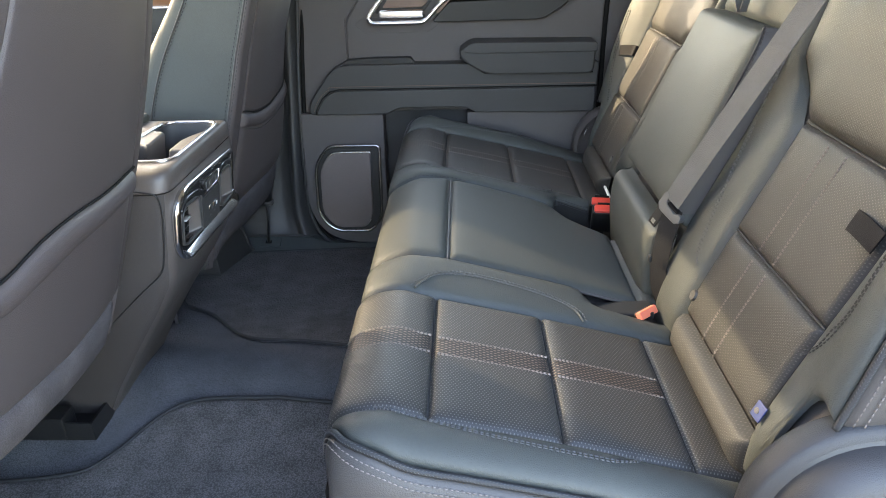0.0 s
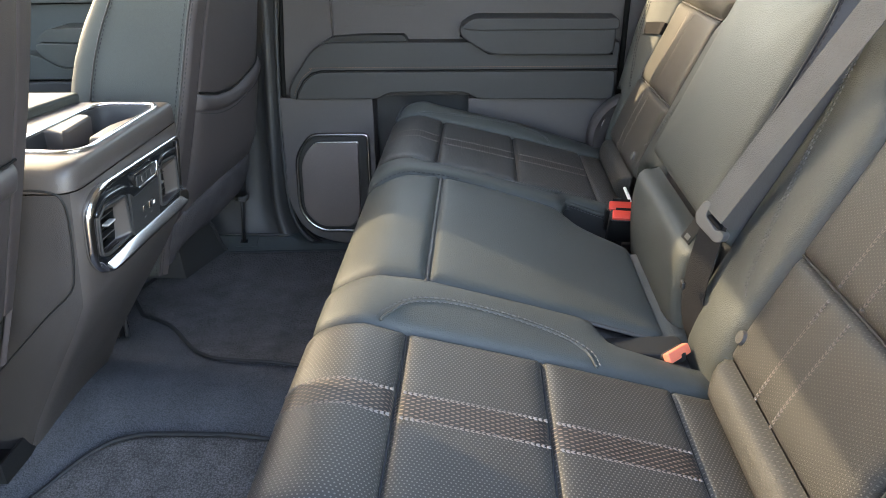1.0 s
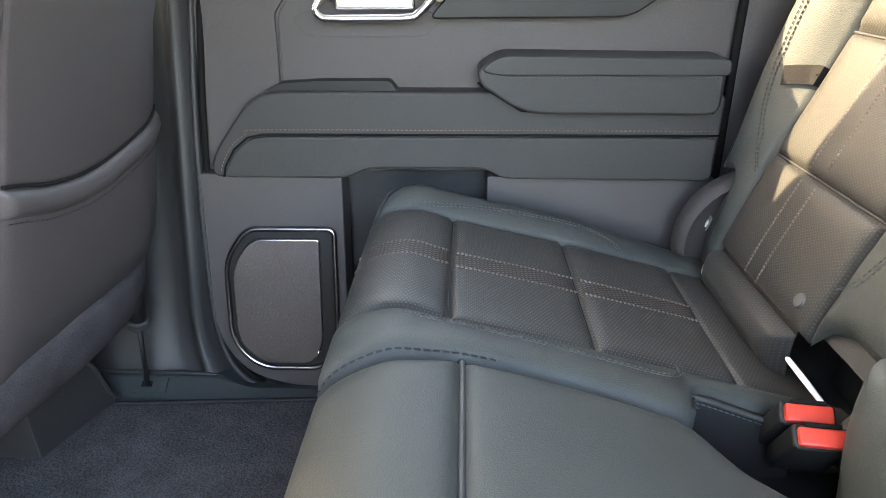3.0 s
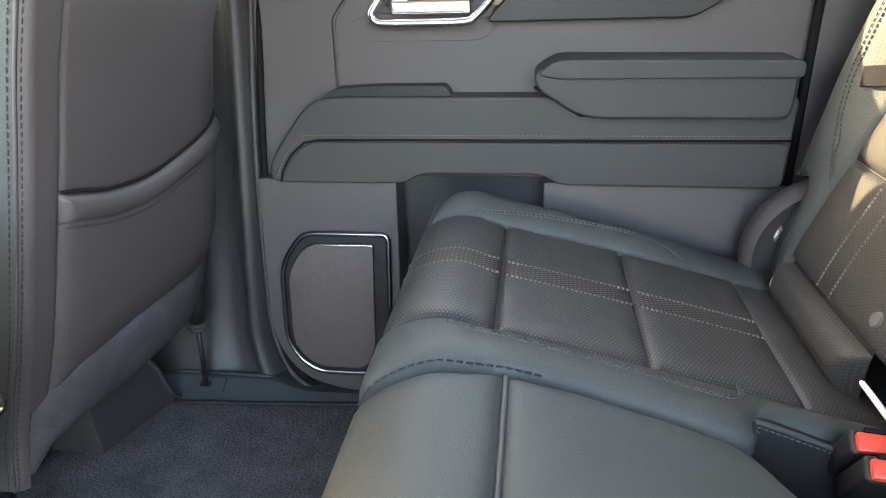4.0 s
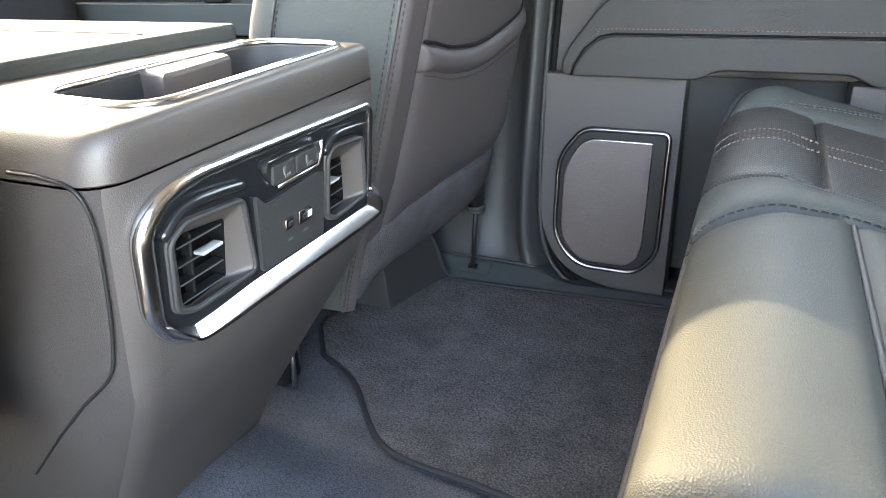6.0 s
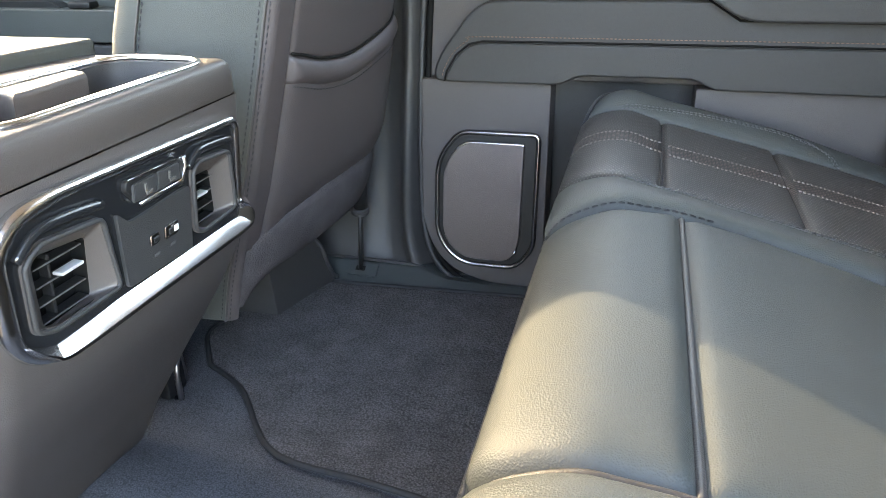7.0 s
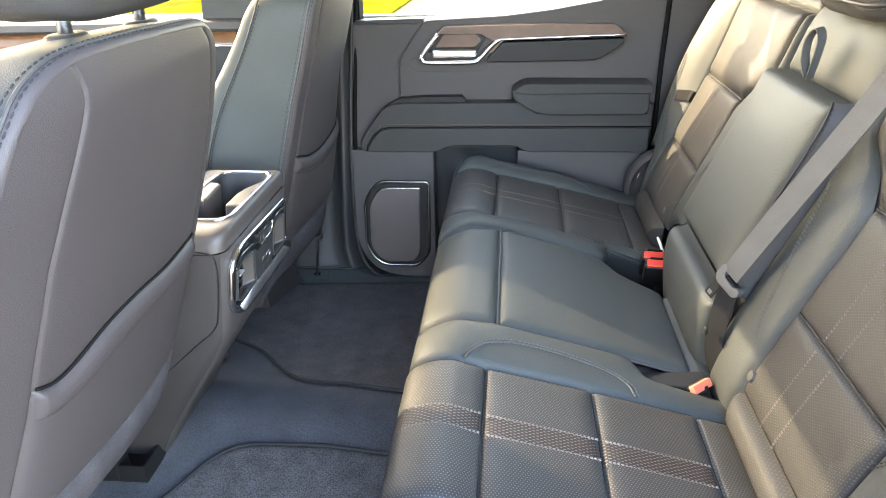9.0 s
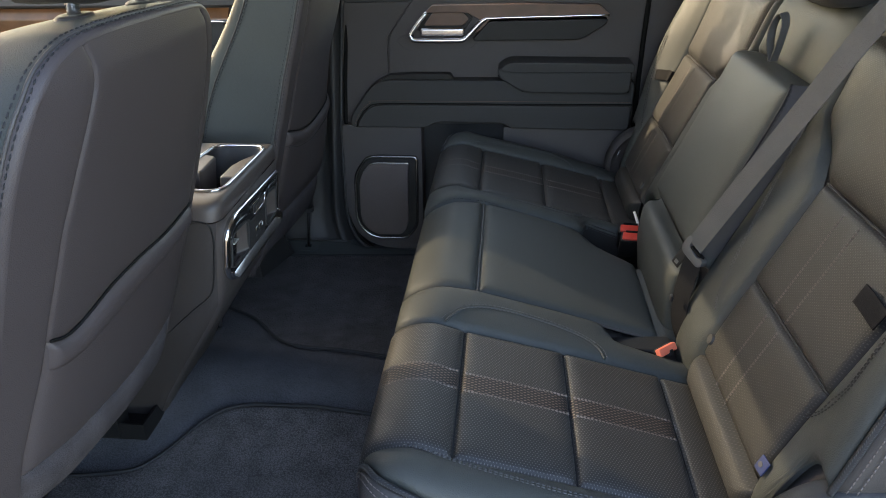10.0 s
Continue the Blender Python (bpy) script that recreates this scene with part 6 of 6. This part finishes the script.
    base = smooth2([(0.113, 0.372), (0.131, 0.358), (0.133, 0.346), (0.122, 0.3385), (0.06, 0.3390), (-0.04, 0.3420), (-0.138, 0.3455), (-0.160, 0.357), (-0.176, 0.374)])
    bar = []
    for n, (y, z) in enumerate(base):
        a, b = base[max(n - 1, 0)], base[min(n + 1, len(base) - 1)]
        t = Vector((b[0] - a[0], b[1] - a[1])).normalized()
        ny, nz = (t.y, -t.x) if -t.x * 1 > 0 else (-t.y, t.x)
        if y > 0.125:
            ny, nz = -abs(ny), abs(nz)
        w = min(1.0, 0.35 + 0.65 * n / 7, 0.15 + 0.85 * (len(base) - 1 - n) / 16)
        bar.append([(-0.4545 + dx * (0.9 + 0.1 * w), y + ny * h * w, z + nz * h * w) for dx, h in ((0.0, 0.019), (0.0018, 0.019), (0.0075, 0.0135), (0.0140, 0.0045), (0.0145, 0.001), (0.009, -0.001), (0.0, -0.001))])
    V, F = loft(bar, (True, True))
    link_mesh("bright_bar", V, F, CHROME, panel, "bright chrome lower bar", sharp=25)
    mid = rounded([(-0.066, 0.364), (0.027, 0.360), (0.027, 0.424), (0.014, 0.4245), (-0.044, 0.4225), (-0.057, 0.4225), (-0.072, 0.436)], 0.005)
    part("plate", prism(mid, -0.4505, 0.0, 0.0035, 0.002, axis="x"), PLASTIC_SOFT, panel, "matt dark grey centre plate")
    for vent in VENTS:
        air_vent(*vent, panel)
    sw = part("switch_bank", prism(rounded([(-0.058, 0.4585), (0.014, 0.4555), (0.020, 0.448), (0.014, 0.4345), (-0.046, 0.4355), (-0.060, 0.450)], 0.004), -0.4505, 0.0, 0.005, 0.002, axis="x"), PLASTIC_DARK, panel, "seat heater switches")
    for y in (-0.038, -0.006):
        b = part("switch", rbox((-0.4450, y, 0.4455), (0.004, 0.031, 0.017), 0.003), PLASTIC_SOFT, sw)
        part("seat_symbol", rbox((-0.4427, y + 0.003, 0.4415), (0.0012, 0.008, 0.003), 0.0004, 1), WEBBING, b, "small pale seat symbol")
        part("seat_symbol", rbox((-0.4427, y - 0.001, 0.4465), (0.0012, 0.0032, 0.007), 0.0004, 1), WEBBING, b, "small pale seat symbol")
    tube("switch_edge", [(-0.4450, -0.046, 0.4345), (-0.4450, -0.010, 0.4342), (-0.4450, 0.013, 0.4340), (-0.4450, 0.0195, 0.4465), (-0.4450, 0.017, 0.4555)], 0.0021, CHROME, sw, "bright line under the switches", seg=6, up=(1, 0, 0))
    tube("switch_edge", [(-0.4450, -0.057, 0.4590), (-0.4450, 0.012, 0.4562)], 0.0010, CHROME_DARK, sw, seg=6, up=(1, 0, 0))
    for y, z, w, h in ((-0.030, 0.395, 0.010, 0.010), (-0.006, 0.3935, 0.016, 0.012)):
        o = part("usb_port", rbox((-0.4462, y, z), (0.004, w * 1.25, h * 1.1), 0.0025), CHROME_DARK, panel, "small metal-rimmed charging port")
        part("slot", rbox((-0.4440, y, z), (0.002, w * 0.8, h * 0.5), 0.001, 1), PLASTIC_DARK, o)
    part("port_tongue", rbox((-0.4428, -0.003, 0.3945), (0.0012, 0.006, 0.006), 0.0005, 1), WHITE, o, "white tongue in the port")
    for y in (-0.027, -0.004):
        part("port_mark", rbox((-0.4466, y, 0.3785), (0.001, 0.007, 0.0022), 0.0003, 1), LATCH, panel, "faint printed mark")
    slope = Matrix(((1, 0, 0.14, -0.14 * 0.41), (0, 1, 0, 0), (0, 0, 1, 0), (0, 0, 0, 1)))
    for o in c.children_recursive:
        o.data.transform(slope)
    return c


console()


ring = thing("floor_bracket", (-0.70, 0.27, 0.0), "dark metal loop bracket standing on the carpet", "bracket")
tube("loop", smooth_path([(-0.690, 0.235, -0.02), (-0.688, 0.236, 0.030), (-0.692, 0.248, 0.044), (-0.705, 0.268, 0.046), (-0.712, 0.278, 0.034), (-0.712, 0.280, -0.02)], 6), 0.0045, STEEL, ring, "worn metal loop", seg=8)
part("bracket_block", rbox((-0.712, 0.248, 0.008), (0.022, 0.045, 0.06), 0.006, 2), PLASTIC_DARK, ring, "black block behind the loop")


# ---------------------------------------------------------------- mats
def mat_surf(x, y):
    p = floor_surf(x, y)
    p[..., 2] += 0.006
    return p


def floor_mat(south, north, west, east, at, label):
    m = thing("floor_mat", at, label, "floor mat", "floor mats")
    pad("carpet_top", mat_surf, south, north, west, east, MAT, m, 0.006, soft=0.006, drop=0.004, n=(50, 50))
    rim = [*south[:-1], *east[:-1], *north[::-1][:-1], *west[::-1][:-1]]
    rim = rounded(rim, 0.03, 4)
    C = np.array(rim)
    P = mat_surf(C[:, 0], C[:, 1])
    P[:, 2] += 0.003
    tube("binding", P, 0.0048, BINDING, m, "dark stitched binding", closed=True, seg=8, flat=0.8)
    return m


floor_mat([tuple(p) for p in spline([(-0.700, 0.330), (-0.655, 0.308), (-0.612, 0.280), (-0.575, 0.240), (-0.540, 0.198), (-0.495, 0.152), (-0.430, 0.125), (-0.254, 0.112), (-0.06, 0.10)], 5)],
          [(-0.705, 0.645), (-0.06, 0.685)], [(-0.700, 0.330), (-0.765, 0.42), (-0.705, 0.645)], [(-0.06, 0.10), (-0.06, 0.685)], (-0.35, 0.38, -0.03),
          "dark looped-pile floor mat with stitched edge")
floor_mat([(-0.82, -0.715), (-0.06, -0.715)],
          [tuple(p) for p in spline([(-0.82, -0.305), (-0.74, -0.292), (-0.674, -0.275), (-0.640, -0.242), (-0.618, -0.210), (-0.586, -0.160), (-0.550, -0.126), (-0.515, -0.112), (-0.467, -0.106), (-0.25, -0.104), (-0.06, -0.104)], 5)],
          [(-0.82, -0.715), (-0.82, -0.305)], [(-0.06, -0.715), (-0.06, -0.104)], (-0.35, -0.4, -0.03),
          "dark looped-pile floor mat with stitched edge")


# ---------------------------------------------------------------- belts and buckles
def centre_belt():
    b = thing("seat_belt", (0.35, -0.20, 0.25), "grey webbing seat belt hanging across the seat back", "seat belt")
    along_belt, width = Vector((0.334, -0.26, 0.905)).normalized(), Vector((0.50, -0.84, -0.20)).normalized()
    width = (width - along_belt * width.dot(along_belt)).normalized()
    top = smooth_path([(0.362, -0.180, 0.452), (0.390, -0.204, 0.53), (0.424, -0.231, 0.62), (0.462, -0.262, 0.72), (0.506, -0.293, 0.83), (0.58, -0.335, 0.97)], 8)
    ribbon("webbing", top, width, 0.034, 0.0016, WEBBING, b, "grey woven webbing")
    tail = smooth_path([(0.366, -0.180, 0.440), (0.357, -0.186, 0.40), (0.350, -0.192, 0.35), (0.352, -0.198, 0.30), (0.369, -0.206, 0.25)], 8)
    ribbon("webbing_tail", tail, width, 0.036, 0.0016, WEBBING_DARK, b, "dark folded webbing below the plate")
    face = along_belt.cross(width)
    m = Matrix((width, -face, along_belt)).transposed().to_4x4()
    m.translation = Vector((0.364, -0.178, 0.441))
    outline = [(0.74 * p, 0.74 * q) for p, q in [(-0.033, -0.010), (-0.033, 0.018), (-0.026, 0.027), (-0.017, 0.024), (-0.014, 0.003), (0.018, -0.003), (0.027, 0.005), (0.036, 0.003), (0.039, -0.010), (0.030, -0.020), (-0.020, -0.021)]]
    plate = part("latch_plate", prism(rounded(outline, 0.004), 0.0, -0.006, 0.006, 0.003, 3, axis="y"), LATCH, b, "grey plastic latch plate")
    slot = part("belt_slot", rbox((0.003, 0.0, 0.003), (0.024, 0.009, 0.005), 0.001, 1), RUBBER, plate, "dark slot for the belt")
    tongue = part("tongue", rbox((-0.015, 0.0, -0.031), (0.017, 0.003, 0.036), 0.0012), PLASTIC_DARK, plate, "black-coated metal tongue")
    hole = part("tongue_hole", rbox((-0.015, 0.0, -0.041), (0.009, 0.0040, 0.009), 0.001, 1), STEEL, plate, "worn metal round the tongue's hole")
    for o in (plate, slot, tongue, hole):
        o.data.transform(m)
    part("stop_button", rbox((0.3325, -0.196, 0.36), (0.006, 0.012, 0.012), 0.003), PLASTIC_DARK, b)


def buckle(at, mat, lean, label, w=0.024, h=0.085, group="buckles", turn=0.0, long=0.042, bare=False):
    b = thing("belt_buckle", at, label, "belt buckle", group)
    m = Matrix.Translation(at) @ Matrix.Rotation(radians(turn), 4, 'Z') @ Matrix.Rotation(radians(lean), 4, 'X')
    body = part("body", rbox((0, 0, -h / 2), (long, w, h), 0.005, 3), PLASTIC_DARK, b, "black plastic buckle body")
    body.data.transform(m)
    but = part("release_button", rbox((0.0, -0.001, 0.001), (long * 1.02, w * 1.04, 0.012) if bare else (long * 0.84, w * 0.74, 0.010), 0.003, 2), mat, b)
    but.data.transform(m)
    if bare:
        return
    slot = part("slot", rbox((0.0, w * 0.40, 0.004), (long * 0.6, 0.004, 0.006), 0.0006, 1), RUBBER, b)
    slot.data.transform(m)


centre_belt()
buckle(Vector((0.327, 0.193, 0.306)), RED, 38, "black belt buckle with red release button beside another", turn=-8, long=0.052)
buckle(Vector((0.329, 0.165, 0.300)), RED, 38, "black belt buckle with red release button beside another", turn=-8, long=0.052)
buckle(Vector((0.326, -0.232, 0.278)), ORANGE, 55, "belt buckle with orange-red button in the seat pocket", h=0.06, turn=40, long=0.042, w=0.014, bare=True)
hook = thing("belt_tab", (0.355, 0.27, 0.29), "slim white plastic tab beside the buckles", "plastic tab")
tube("tab", [(0.354, 0.303, 0.299), (0.3535, 0.299, 0.300), (0.351, 0.255, 0.303), (0.348, 0.208, 0.306)], [0.0020, 0.0031, 0.0033, 0.0028], WHITE, hook, seg=10)

# far belt beside the sunlit seat back
fb = thing("seat_belt", (0.5, 0.66, 0.4), "dark webbing seat belt beside the seat back", "seat belt")
ribbon("webbing", smooth_path([(0.47, 0.705, 0.50), (0.485, 0.690, 0.62), (0.515, 0.665, 0.75), (0.555, 0.640, 0.90), (0.60, 0.64, 1.1)], 8), (0.2, 1, 0), 0.046, 0.0016, WEBBING_DARK, fb)


# plastic covers at the outer feet of the seat backs
def hinge_cover(sgn):
    c = thing("hinge_cover", (0.475, sgn * 0.69, 0.2), "dark grained plastic cover at the foot of the seat back", "hinge cover", "hinge covers")
    k = 40
    steps = [(0.642, 0.120), (0.650, 0.128), (0.660, 0.132), (0.680, 0.132), (0.686, 0.128), (0.688, 0.119), (0.690, 0.115), (0.704, 0.114), (0.718, 0.109), (0.728, 0.098), (0.735, 0.080), (0.738, 0.040)]
    cx, cz, size = (0.446, 0.287, 0.96 if sgn < 0 else 0.88)
    if sgn > 0:
        steps = [(0.654, 0.020), (0.653, 0.108), (0.645, 0.116)] + steps
    rings = []
    for y, r in steps:
        rings.append([(cx - math.cos(2 * math.pi * i / k) * r * size, sgn * y, cz + math.sin(2 * math.pi * i / k) * r * size) for i in range(k)])
    for name, rr, cap, mat in (("rim", rings[:-6], False, PLASTIC_SOFT if sgn < 0 else PLASTIC), ("cap", rings[-7:], True, PLASTIC_PILLAR)):
        V, F = loft(rr, (False, cap))
        link_mesh(name, V, [f[::-1] for f in F] if sgn > 0 else F, mat, c, sharp=50)


hinge_cover(-1)
hinge_cover(1)
